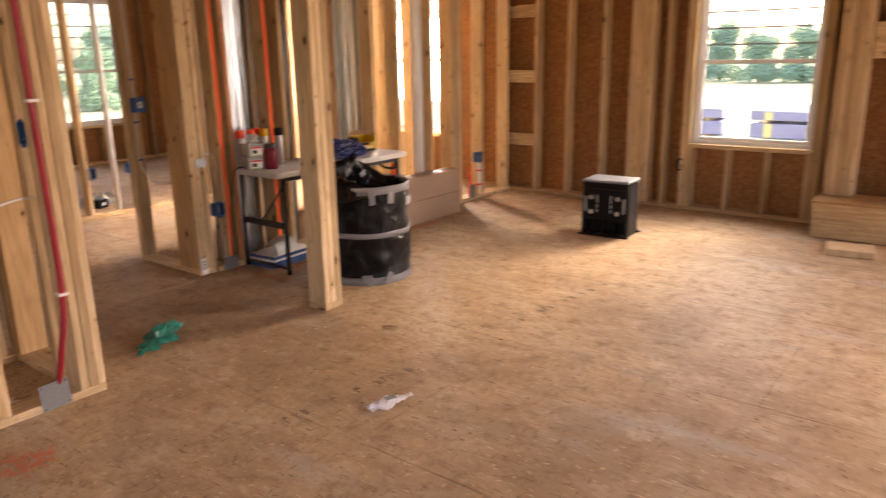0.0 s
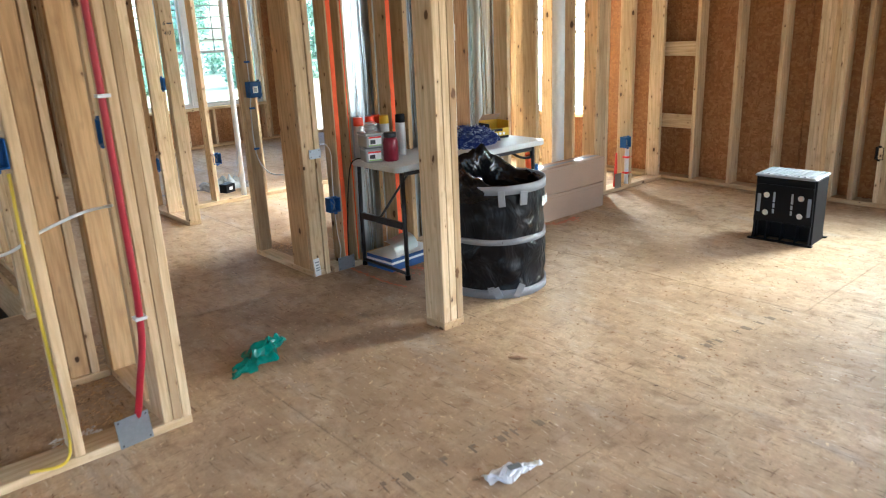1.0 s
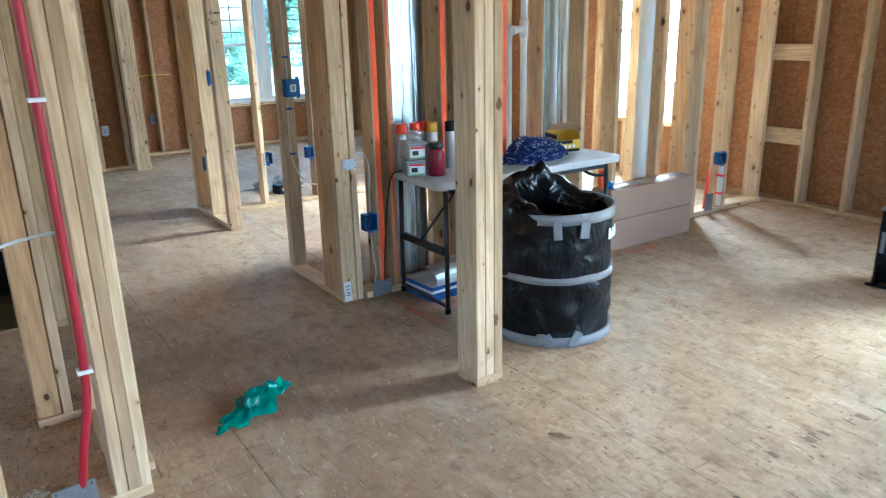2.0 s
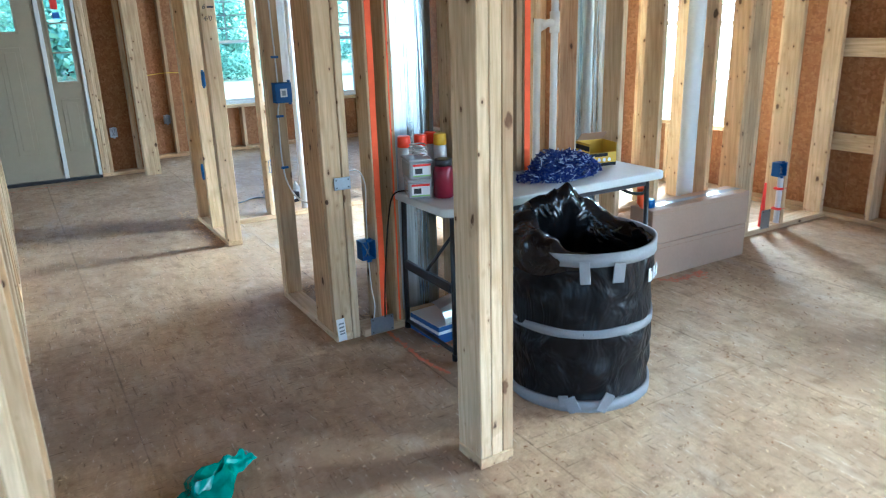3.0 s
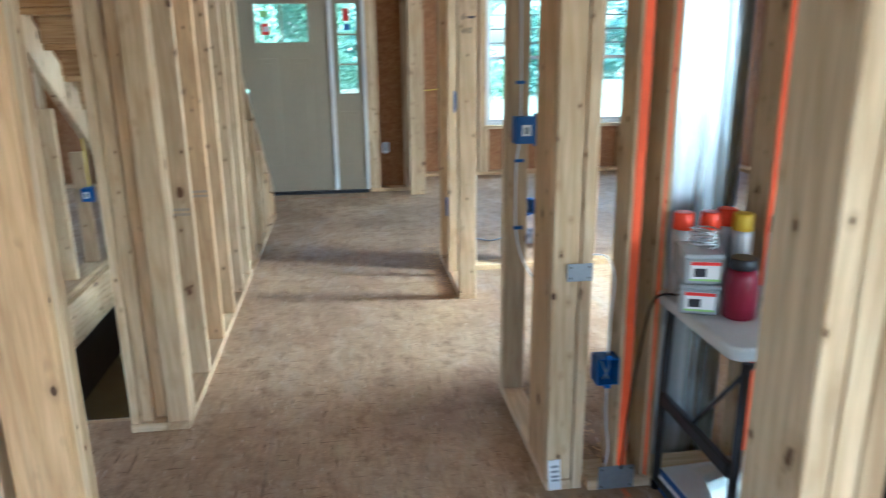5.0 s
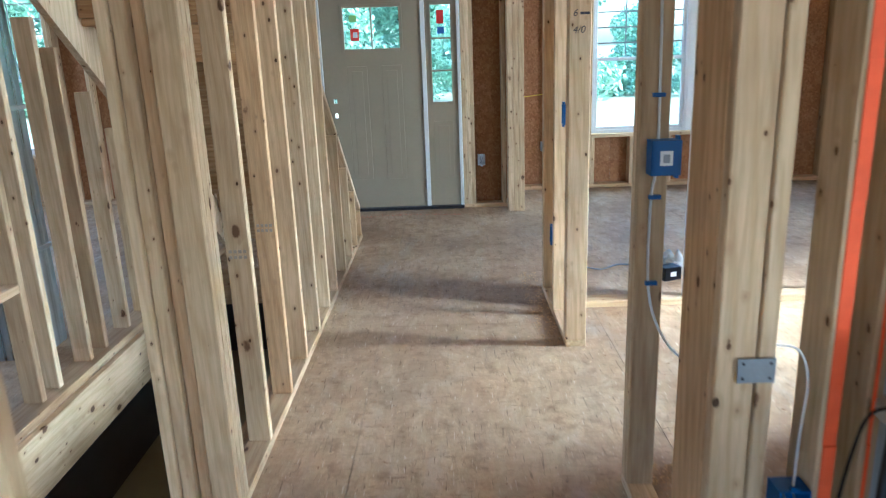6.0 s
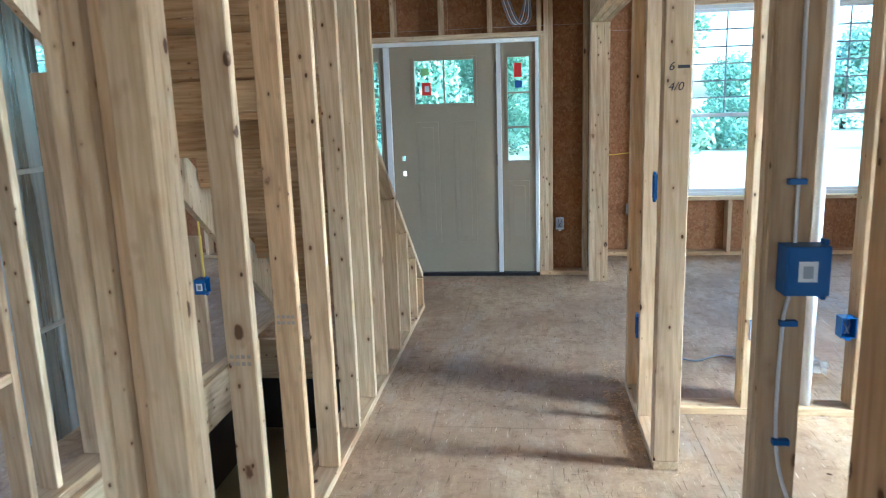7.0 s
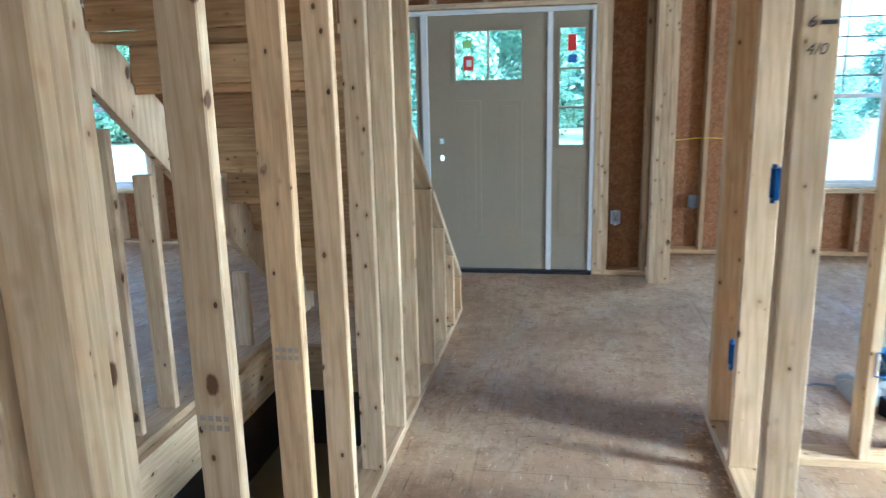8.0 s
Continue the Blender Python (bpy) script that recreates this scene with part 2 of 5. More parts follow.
def plain(name, color, rough=0.5, metal=0.0, noise_scale=30.0, amount=0.25, bumps=0.1, spec=0.4):
    """A surface of one colour with fine mottling and relief."""
    m, n, p = material(name)
    t = tex(n, "ShaderNodeTexNoise", coords(n, (1, 1, 1)), Scale=noise_scale, Detail=5.0, Roughness=0.6)
    big = tex(n, "ShaderNodeTexNoise", coords(n, (1, 1, 1)), Scale=noise_scale * 0.12, Detail=3.0)
    c = mixc(n, amount, color, ramp(n, t.outputs[0], [(0.3, tuple(x * 0.6 for x in color)), (0.7, tuple(min(1, x * 1.25) for x in color))]))
    c = mixc(n, amount, c, ramp(n, big.outputs[0], [(0.35, tuple(x * 0.75 for x in color)), (0.65, color)]))
    n.links.new(c, p.inputs["Base Color"])
    p.inputs["Roughness"].default_value, p.inputs["Metallic"].default_value = rough, metal
    p.inputs["Specular IOR Level"].default_value = spec
    if bumps:
        bump(n, p, t.outputs[0], bumps, 0.003)
    return m


VINYL = plain("white_vinyl", (0.78, 0.79, 0.8), 0.4, amount=0.08, bumps=0.02)
DOOR_PAINT = plain("taupe_door_paint", (0.33, 0.27, 0.18), 0.5, amount=0.08, bumps=0.03)
JAMB_WHITE = plain("white_primed_wood", (0.75, 0.74, 0.71), 0.5, amount=0.1, bumps=0.03)
BLACK = plain("black_plastic", (0.005, 0.005, 0.006), 0.5, amount=0.3, spec=0.18)
DARK_METAL = plain("dark_steel", (0.05, 0.05, 0.055), 0.4, 0.6, amount=0.2)
BLUE = plain("blue_plastic_box", (0.012, 0.095, 0.31), 0.45, amount=0.12, bumps=0.03)
PVC = plain("white_pvc", (0.74, 0.76, 0.78), 0.35, amount=0.1, bumps=0.02)
GALV = plain("galvanised_sheet", (0.72, 0.76, 0.78), 0.30, 1.0, 9.0, 0.2, 0.12)
GREY_METAL = plain("grey_nail_plate", (0.30, 0.32, 0.34), 0.45, 0.7, 60.0, 0.3, 0.05)
RED = plain("red_pipe", (0.36, 0.012, 0.025), 0.42, amount=0.1, bumps=0.02)
ORANGE = plain("orange_spray_paint", (0.95, 0.13, 0.03), 0.7, amount=0.3)
CARDBOARD = plain("cardboard", (0.40, 0.265, 0.18), 0.8, 0, 60.0, 0.15, 0.06)
TABLE_TOP = plain("white_table_plastic", (0.55, 0.55, 0.53), 0.5, 0, 90.0, 0.12, 0.08)
WHITE = plain("white_paper", (0.8, 0.8, 0.8), 0.7, amount=0.1, bumps=0.05)
YELLOW = plain("yellow_card", (0.64, 0.40, 0.015), 0.5, amount=0.08, bumps=0.02)
GRASS = plain("meadow_grass", (0.38, 0.36, 0.24), 0.9, 0, 3.0, 0.5, 0.3, 0.1)
# concrete taken near black: the unlit shaft's shade is in its colour
CONCRETE = plain("shaded_shaft_concrete", (0.06, 0.055, 0.05), 0.9, 0, 8.0, 0.4, 0.2)

# long pale and dark streaks in the sheet's colour imitate reflections; the spangle is its own
m_, n_, p_ = material("galvanised_reflection_streaks")
GALV_DUCT = m_
t1 = tex(n_, "ShaderNodeTexNoise", coords(n_, (22, 22, 0.5)), Scale=1.0, Detail=3.0)
t2 = tex(n_, "ShaderNodeTexVoronoi", coords(n_, (1, 1, 1)), Scale=55.0)
n_.links.new(mixc(n_, 0.35, ramp(n_, t1.outputs[0], [(0.35, (0.25, 0.29, 0.31)), (0.65, (0.58, 0.63, 0.66))]), ramp(n_, t2.outputs["Distance"], [(0.1, (0.42, 0.42, 0.42)), (0.7, (0.58, 0.58, 0.58))]), "SOFT_LIGHT"), p_.inputs["Base Color"])
n_.links.new(ramp(n_, t1.outputs[0], [(0.3, (0.2, 0.2, 0.2)), (0.7, (0.42, 0.42, 0.42))]), p_.inputs["Roughness"])
p_.inputs["Metallic"].default_value = 1.0
bump(n_, p_, t1.outputs[0], 0.5, 0.02)

m_, n_, p_ = material("clear_glass")
GLASS = m_
p_.inputs["Base Color"].default_value = (0.74, 0.90, 0.885, 1)
p_.inputs["Roughness"].default_value, p_.inputs["IOR"].default_value = 0.0, 1.02
p_.inputs["Transmission Weight"].default_value = 1.0


# ---------------------------------------------------------------- mesh helpers
def mesh_of(name, bm, mat):
    me = bpy.data.meshes.new(name)
    bm.to_mesh(me)
    bm.free()
    me.materials.append(mat)
    return me


def part(name, bm, mat, parent, label="", m=None):
    """One mesh object under a thing or under a part, in the parent's own axes."""
    ob = new(name, mesh_of(name, bm, mat) if isinstance(bm, bmesh.types.BMesh) else bm)
    ob.parent = parent
    if m is not None:
        ob.matrix_local = m
    if label:
        ob["label"] = label
    return ob


def thing(name, m, label, category, group="", kind=""):
    ob = new(name)
    ob.empty_display_size = 0.1
    ob.matrix_world = m
    return tagged(ob, label, category, group, kind)


def add_box(bm, x0, x1, y0, y1, z0, z1, bevel=0.0):
    g = bmesh.ops.create_cube(bm, size=1.0, matrix=Matrix.LocRotScale(((x0 + x1) / 2, (y0 + y1) / 2, (z0 + z1) / 2), None, (x1 - x0, y1 - y0, z1 - z0)))
    if bevel:
        edges = list({e for v in g["verts"] for e in v.link_edges})
        bmesh.ops.bevel(bm, geom=edges, offset=bevel, segments=1, affect="EDGES")
    return bm


def box(x0, x1, y0, y1, z0, z1, bevel=0.0):
    return add_box(bmesh.new(), x0, x1, y0, y1, z0, z1, bevel)


def add_tube(bm, points, radius, sides=10, caps=True):
    """A round bar along a line of points."""
    pts = [Vector(p) for p in points]
    rings = []
    for i, p in enumerate(pts):
        a = (pts[min(i + 1, len(pts) - 1)] - pts[max(i - 1, 0)]).normalized()
        u = a.orthogonal().normalized() if not rings else (u - a * u.dot(a)).normalized()
        w = a.cross(u)
        r = radius[i] if isinstance(radius, (list, tuple)) else radius
        rings.append([bm.verts.new(p + r * (math.cos(k * 2 * math.pi / sides) * u + math.sin(k * 2 * math.pi / sides) * w)) for k in range(sides)])
    for a, b in zip(rings, rings[1:]):
        for k in range(sides):
            f = bm.faces.new((a[k], a[(k + 1) % sides], b[(k + 1) % sides], b[k]))
            f.smooth = True
    if caps:
        bm.faces.new(rings[0][::-1])
        bm.faces.new(rings[-1])
    return bm


def tube(points, radius, sides=10, caps=True):
    return add_tube(bmesh.new(), points, radius, sides, caps)


STOCK = {}


def lumber(name, x0, x1, y0, y1, z0, z1, parent, mat=None, label="", jitter=True):
    """A sawn board between two corners of the world; its grain runs along its length."""
    mat = mat or WOOD
    d = (x1 - x0, y1 - y0, z1 - z0)
    ax = max(range(3), key=lambda i: d[i])
    loc = Vector(((x0 + x1) / 2, (y0 + y1) / 2, (z0 + z1) / 2))
    if ax == 2:
        rot, size = Matrix.Identity(4), d
    elif ax == 0:
        rot, size = Matrix.Rotation(math.pi / 2, 4, "Y"), (d[2], d[1], d[0])
    else:
        rot, size = Matrix.Rotation(-math.pi / 2, 4, "X"), (d[0], d[2], d[1])
    key = (mat.name, *(round(s, 3) for s in size))
    if key not in STOCK:
        STOCK[key] = mesh_of(name, box(-size[0] / 2, size[0] / 2, -size[1] / 2, size[1] / 2, -size[2] / 2, size[2] / 2, 0.0035), mat)
    ob = new(name, STOCK[key])
    ob.parent = parent
    tw = Matrix.Rotation(random.uniform(-0.012, 0.012), 4, "Z") if jitter and ax == 2 else Matrix.Identity(4)
    ob.matrix_local = parent.matrix_world.inverted() @ Matrix.Translation(loc) @ rot @ tw
    if label:
        ob["label"] = label
    return ob


# ---------------------------------------------------------------- structure
TOP = 2.74
S38 = 0.038
HOLE = (-5.0, -2.03, -2.42, -1.47)


def wall_thing(name, label, category="wall framing"):
    return thing(name, pose(0, 0, 0), label, category, kind="structure")


def panels(name, parent, mat, ax, plane0, plane1, a0, a1, b0, b1, wa, wb, holes=(), start=0.0, gap=0.003, stagger=0.0):
    """Sheet goods of wa by wb laid over a rectangle, cut round holes (a0, a1, b0, b1). ax: the axis across the sheets."""
    def emit(p0, p1, q0, q1, n):
        for h in holes:
            if p0 < h[1] - 1e-4 and p1 > h[0] + 1e-4 and q0 < h[3] - 1e-4 and q1 > h[2] + 1e-4:
                bits = [(p0, min(p1, h[0]), q0, q1), (max(p0, h[1]), p1, q0, q1),
                        (max(p0, h[0]), min(p1, h[1]), q0, min(q1, h[2])), (max(p0, h[0]), min(p1, h[1]), max(q0, h[3]), q1)]
                for b in bits:
                    if b[1] - b[0] > 0.02 and b[3] - b[2] > 0.02:
                        emit(*b, n)
                return
        g = gap / 2
        lo, hi = (plane0, plane1)
        if ax == "x":
            c = (lo, hi, p0 + g, p1 - g, q0 + g, q1 - g)
        elif ax == "y":
            c = (p0 + g, p1 - g, lo, hi, q0 + g, q1 - g)
        else:
            c = (p0 + g, p1 - g, q0 + g, q1 - g, lo, hi)
        mid = Vector(((c[0] + c[1]) / 2, (c[2] + c[3]) / 2, (c[4] + c[5]) / 2))
        h = [(c[1] - c[0]) / 2, (c[3] - c[2]) / 2, (c[5] - c[4]) / 2]
        ob = part(name, box(-h[0], h[0], -h[1], h[1], -h[2], h[2]), mat, parent)
        ob.location = mid
    row = 0
    b = b0 - ((b0 - start) % wb)
    while b < b1:
        a = a0 - (a0 % wa) - (stagger if row % 2 else 0)
        while a < a1:
            p0, p1, q0, q1 = max(a, a0), min(a + wa, a1), max(b, b0), min(b + wb, b1)
            if p1 - p0 > 0.02 and q1 - q0 > 0.02:
                emit(p0, p1, q0, q1, row)
            a += wa
        b += wb
        row += 1


def seg(ax, p0, p1, a0, a1, z0, z1):
    """Box limits of a piece of a wall: p0..p1 across the wall, a0..a1 along it."""
    return (p0, p1, a0, a1, z0, z1) if ax == "x" else (a0, a1, p0, p1, z0, z1)


def framed_wall(name, label, ax, p0, p1, a0, a1, studs, top=TOP, openings=(), sheath=None, packs=(), mat=None, doors=(), header=True):
    """A stud wall. ax: the axis across it. studs: centres along it. openings: (a0, a1, sill, head)."""
    w = wall_thing(name, label)
    spans = []
    cuts = sorted((o[0], o[1]) for o in doors)
    s = a0
    for c0, c1 in cuts:
        spans.append((s, c0))
        s = c1
    spans.append((s, a1))
    for b0, b1 in spans:
        if b1 - b0 > 0.02:
            lumber("bottom_plate", *seg(ax, p0, p1, b0, b1, 0.0, S38), w, mat)
    lumber("top_plate", *seg(ax, p0, p1, a0, a1, top - 2 * S38, top - S38), w, mat)
    lumber("top_plate", *seg(ax, p0, p1, a0, a1, top - S38, top), w, mat)
    for c in studs:
        if any(o[0] - 0.06 < c < o[1] + 0.06 for o in (*openings, *doors)):
            continue
        lumber("stud", *seg(ax, p0, p1, c - S38 / 2, c + S38 / 2, S38, top - 2 * S38), w, mat)
    for c, count in packs:
        for i in range(count):
            q = c + i * (S38 + 0.001)
            lumber("stud", *seg(ax, p0, p1, q, q + S38, S38, top - 2 * S38), w, mat)
    for o0, o1, sill, head in (*openings, *((d0, d1, None, h) for d0, d1, h in doors)):
        for sgn, e in ((-1, o0), (1, o1)):
            q0, q1 = (e - S38, e) if sgn < 0 else (e, e + S38)
            lumber("jack_stud", *seg(ax, p0, p1, q0, q1, S38 if sill is None else S38, head), w, mat)
            q0, q1 = (e - 2 * S38 - 0.001, e - S38 - 0.001) if sgn < 0 else (e + S38 + 0.001, e + 2 * S38 + 0.001)
            lumber("king_stud", *seg(ax, p0, p1, q0, q1, S38, top - 2 * S38), w, mat)
        if not header:
            lumber("rough_head", *seg(ax, p0, p1, o0 - S38, o1 + S38, head, head + S38), w, mat)
            n = max(1, round((o1 - o0) / 0.4))
            for i in range(n + 1):
                c = o0 + (o1 - o0) * i / n
                lumber("cripple_stud", *seg(ax, p0, p1, c - S38 / 2, c + S38 / 2, head + S38, top - 2 * S38), w, mat)
        else:
            lumber("header", *seg(ax, p0 + 0.002, p1 - 0.002, o0 - S38, o1 + S38, head, min(head + 0.235, top - 2 * S38)), w, mat)
        if sill is not None:
            lumber("rough_sill", *seg(ax, p0, p1, o0, o1, sill - S38, sill), w, mat)
            n = max(1, round((o1 - o0) / 0.41))
            for i in range(n + 1):
                c = o0 + S38 / 2 + (o1 - o0 - S38) * i / n
                lumber("cripple_stud", *seg(ax, p0, p1, c - S38 / 2, c + S38 / 2, S38, sill - S38), w, mat)
    if sheath:
        s0, s1 = sheath
        holes = [(o[0], o[1], o[2], o[3]) for o in openings] + [(d[0], d[1], -0.3, d[2]) for d in doors]
        panels("osb_panel", w, OSB, ax, s0, s1, a0, a1, -0.25, top + 0.3, 1.22, 2.44, holes, start=-0.25)
        # unseen outer sheet, added to stop light leaking through the panel gaps
        o0, o1 = (s1 + 0.001, s1 + 0.003) if s0 > p0 else (s0 - 0.003, s0 - 0.001)
        panels("house_wrap", w, JAMB_WHITE, ax, o0, o1, a0, a1, -0.25, top + 0.3, 40.0, 40.0, holes, start=-20.0, gap=0.0)
    return w


def every(a0, a1, step=0.406):
    n = int((a1 - a0) / step)
    return [a0 + i * step for i in range(n + 1)]


# floor
floor = thing("floor", pose(0, 0, 0), "trodden brown strand-board subfloor with mud stains and debris", "floor", kind="structure")
panels("floor_panel", floor, FLOOR, "z", -0.019, 0.0, -7.6, 6.6, -6.6, 4.08, 2.44, 1.24, [HOLE], start=0.25, gap=0.002, stagger=1.22)
# solid dark slab under the board gaps, open at the stairwell
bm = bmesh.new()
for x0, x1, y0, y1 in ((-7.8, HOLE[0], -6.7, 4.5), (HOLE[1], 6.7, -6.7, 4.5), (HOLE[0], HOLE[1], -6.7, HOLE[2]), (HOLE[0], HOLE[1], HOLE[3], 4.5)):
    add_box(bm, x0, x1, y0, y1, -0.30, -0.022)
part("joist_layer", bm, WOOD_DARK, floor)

# ceiling of joists under the deck of the floor above
bm = bmesh.new()
add_box(bm, -8.0, 6.8, -6.8, 4.6, TOP + 0.241, TOP + 0.262)
for i in range(37):
    x = -7.7 + i * 0.406
    add_box(bm, x, x + S38, -6.7, 4.5, TOP + 0.002, TOP + 0.24)
ceiling = new("ceiling", mesh_of("ceiling", bm, PLY_WOOD))
tagged(ceiling, "open ceiling of softwood joists under a board deck", "ceiling", kind="structure")

# exterior walls
W1 = (0.745, 1.82, 0.645, 2.34)
W2 = (-3.26, -2.21, 0.59, 2.34)
# the third opening, east of the fireplace, is unseen and added to let light in
framed_wall("wall_north", "exterior stud wall with reddish strand-board sheathing and window openings", "y", 4.08, 4.22, -7.74, 6.5,
            [-6.9, -6.5, -6.1, -5.7, -5.3, -4.9, -4.5, -4.1, -1.801, -1.443, -0.959, -0.572, -0.175, 0.493, 2.458, 2.855, 3.252, 3.649, 4.055, 4.442, 4.83, 5.217, 5.604],
            openings=[W1, W2, (4.2, 5.9, 0.5, 2.36)], sheath=(4.222, 4.234), packs=[(0.115, 6)])
north = bpy.data.objects["wall_north"]
for z in (0.52, 1.20, 1.88):
    lumber("blocking", -1.42, -0.98, 4.082, 4.12, z, z + 0.13, north)
W3 = (0.98, 3.12, 0.585, 2.38)
framed_wall("wall_west_front_room", "exterior stud wall of the front room with strand-board sheathing", "x", -7.74, -7.60, -0.02, 4.08,
            [0.2, 0.55, 3.5, 3.9], openings=[W3], sheath=(-7.756, -7.744))
framed_wall("wall_west_entry", "entry wall with strand-board sheathing round the front door", "x", -6.93, -6.79, -2.5, 0.14,
            [-2.4, -0.33, -0.03, 0.1], sheath=(-6.946, -6.934), doors=[(-2.11, -0.425, 2.095)], header=False)
W4 = (-5.9, -4.75, 0.57, 2.36)
framed_wall("wall_west_side_room", "exterior stud wall with strand-board sheathing and a window opening", "x", -7.74, -7.60, -6.5, -2.5,
            every(-6.4, -2.6), openings=[W4], sheath=(-7.756, -7.744))
# south and east walls are out of view; their openings are added for light
framed_wall("wall_south", "unseen exterior stud wall with strand-board sheathing and added light openings", "y", -6.64, -6.50, -7.74, 6.5,
            every(-7.4, 6.3), openings=[(-6.4, -5.2, 0.57, 2.36), (-4.4, -3.2, 0.57, 2.36), (1.0, 2.4, 0.57, 2.36), (3.4, 4.8, 0.57, 2.36)], sheath=(-6.656, -6.644))
framed_wall("wall_east", "unseen exterior stud wall with strand-board sheathing and added wide openings", "x", 6.50, 6.64, -6.5, 4.08,
            every(-6.3, 3.9), openings=[(-5.6, -4.0, 0.57, 2.36), (-3.2, -1.4, 0.57, 2.36)], sheath=(6.644, 6.656), doors=[(0.4, 3.8, 2.36)])
for nm, y0, y1, a0, a1 in (("wall_return_front", -0.02, 0.12, -7.60, -6.95), ("wall_return_side", -2.64, -2.5, -7.60, -6.95)):
    framed_wall(nm, "short return wall of studs with strand-board sheathing", "y", y0, y1, a0, a1, every(a0 + 0.03, a1), sheath=(y0 + 0.145, y0 + 0.157) if y0 < -1 else (y0 - 0.017, y0 - 0.005))

# interior partitions
framed_wall("partition_utility", "open stud partition beside the folding table", "x", -1.41, -1.27, 0.145, 4.075,
            [0.86, 1.86, 2.19, 2.66, 3.53, 4.02], packs=[(2.96, 5), (1.10, 1)])
wb = framed_wall("partition_hall_near", "short stud partition with a bundled end post", "y", 0.0, 0.09, -2.08, -1.29, [], packs=[(-2.08, 2), (-1.335, 1)])
lumber("built_up_stud", -1.545, -1.338, 0.0, 0.09, S38, TOP - 2 * S38, wb)
wc = framed_wall("partition_hall_far", "short stud partition with bundled end studs", "y", 0.0, 0.105, -4.22, -3.29, [-3.76], packs=[(-3.368, 2), (-4.22, 2)])
framed_wall("partition_front_room", "open stud partition with a low bottom plate", "x", -3.98, -3.86, 0.11, 4.075, [0.16, 0.53, 1.04, 1.9, 2.55, 3.2, 3.85])
ws = framed_wall("partition_stub", "stud partition ending in a bundle of three studs", "x", -0.21, -0.07, -6.49, -1.345, [-1.78, -2.19, -2.6, -3.0, -3.4, -3.8, -4.2, -4.6, -5.0, -5.4, -5.8, -6.2], packs=[(-1.462, 3)])
framed_wall("partition_closet", "short stud partition with sawdust on its plate", "y", -1.445, -1.305, -0.86, -0.215, [-0.35], packs=[(-0.86, 3)])
wk = bpy.data.objects["partition_closet"]
lumber("bottom_plate", -0.872, -0.782, -1.625, -1.447, 0.0, S38, wk)
for x0, x1, y0, y1 in ((-0.872, -0.834, -1.622, -1.535), (-0.832, -0.794, -1.62, -1.533), (-0.872, -0.785, -1.531, -1.493)):
    lumber("stud", x0, x1, y0, y1, S38, TOP - 2 * S38, wk)

# stair side of the hall
wh = wall_thing("partition_stair", "stair wall of tall studs stepping down to a sloped plate")
lumber("bottom_plate", -5.74, -1.92, -1.425, -1.33, 0.0, S38, wh)
lumber("bottom_plate", -2.04, -1.918, -1.565, -1.427, 0.0, S38, wh)
for y0, y1, x1 in ((-1.562, -1.526, -1.92), (-1.524, -1.478, -1.935), (-1.476, -1.425, -1.965)):
    lumber("stud", x1 - 0.075, x1, y0, y1, S38, TOP - 0.08, wh)
for x0, top in [(-1.958, TOP), (-1.997, TOP), (-2.036, TOP), (-2.41, TOP), (-2.82, TOP), (-3.20, TOP), (-3.58, TOP), (-3.95, TOP), (-4.27, TOP)]:
    lumber("stud", x0, x0 + S38, -1.42, -1.33, S38, top - 0.08, wh)
lumber("top_plate", -4.30, -1.92, -1.425, -1.33, TOP - 0.078, TOP, wh)
for x0 in (-4.70, -5.08, -5.40, -5.70):
    lumber("stud", x0, x0 + S38, -1.42, -1.33, S38, 0.25 + 0.742 * (x0 + 5.70), wh)
a = math.atan(0.742)
ob = lumber("sloped_plate", -0.9, 0.9, -1.425, -1.33, 0, S38, wh)
ob.matrix_local = Matrix.Translation((-4.985, -1.378, 0.80)) @ Matrix.Rotation(math.pi / 2 - a, 4, "Y")

wf = wall_thing("partition_stair_far", "studs under the stair stringer on the far side of the stairwell")
lumber("bottom_plate", -5.5, -1.0, -2.56, -2.42, 0.0, S38, wf)
for x0 in (-1.3, -1.7, -2.1, -2.5, -2.80, -2.95, -3.26, -3.43, -3.72, -4.0, -4.42, -4.86):
    h = min(TOP - 0.02, 1.20 + 0.78 * (x0 + 3.97))
    lumber("stud", x0, x0 + S38, -2.55, -2.46, S38, h - 0.02, wf)

lumber("blocking", -2.76, -2.465, -2.55, -2.46, 0.57, 0.61, wf)

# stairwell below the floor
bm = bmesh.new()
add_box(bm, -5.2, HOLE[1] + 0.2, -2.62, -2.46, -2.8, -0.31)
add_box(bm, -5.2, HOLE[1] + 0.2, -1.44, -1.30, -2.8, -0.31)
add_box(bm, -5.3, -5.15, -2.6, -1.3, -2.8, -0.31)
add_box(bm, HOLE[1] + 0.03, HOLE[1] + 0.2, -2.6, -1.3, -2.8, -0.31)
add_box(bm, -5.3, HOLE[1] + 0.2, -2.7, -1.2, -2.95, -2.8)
tagged(new("stairwell_shaft", mesh_of("stairwell_shaft", bm, CONCRETE)), "basement shaft below the floor opening with its shade painted in", "stairwell", kind="structure")
rim = wall_thing("stairwell_rim", "softwood rim joists round the stairwell opening", "rim joist")
lumber("rim_joist", HOLE[0], HOLE[1], -2.42, -2.382, -0.29, -0.004, rim)
lumber("rim_joist", HOLE[0], HOLE[0] + 0.038, -2.38, -1.47, -0.29, -0.004, rim)
lumber("rim_joist", HOLE[1] - 0.038, HOLE[1], -2.38, -1.47, -0.29, -0.004, rim)
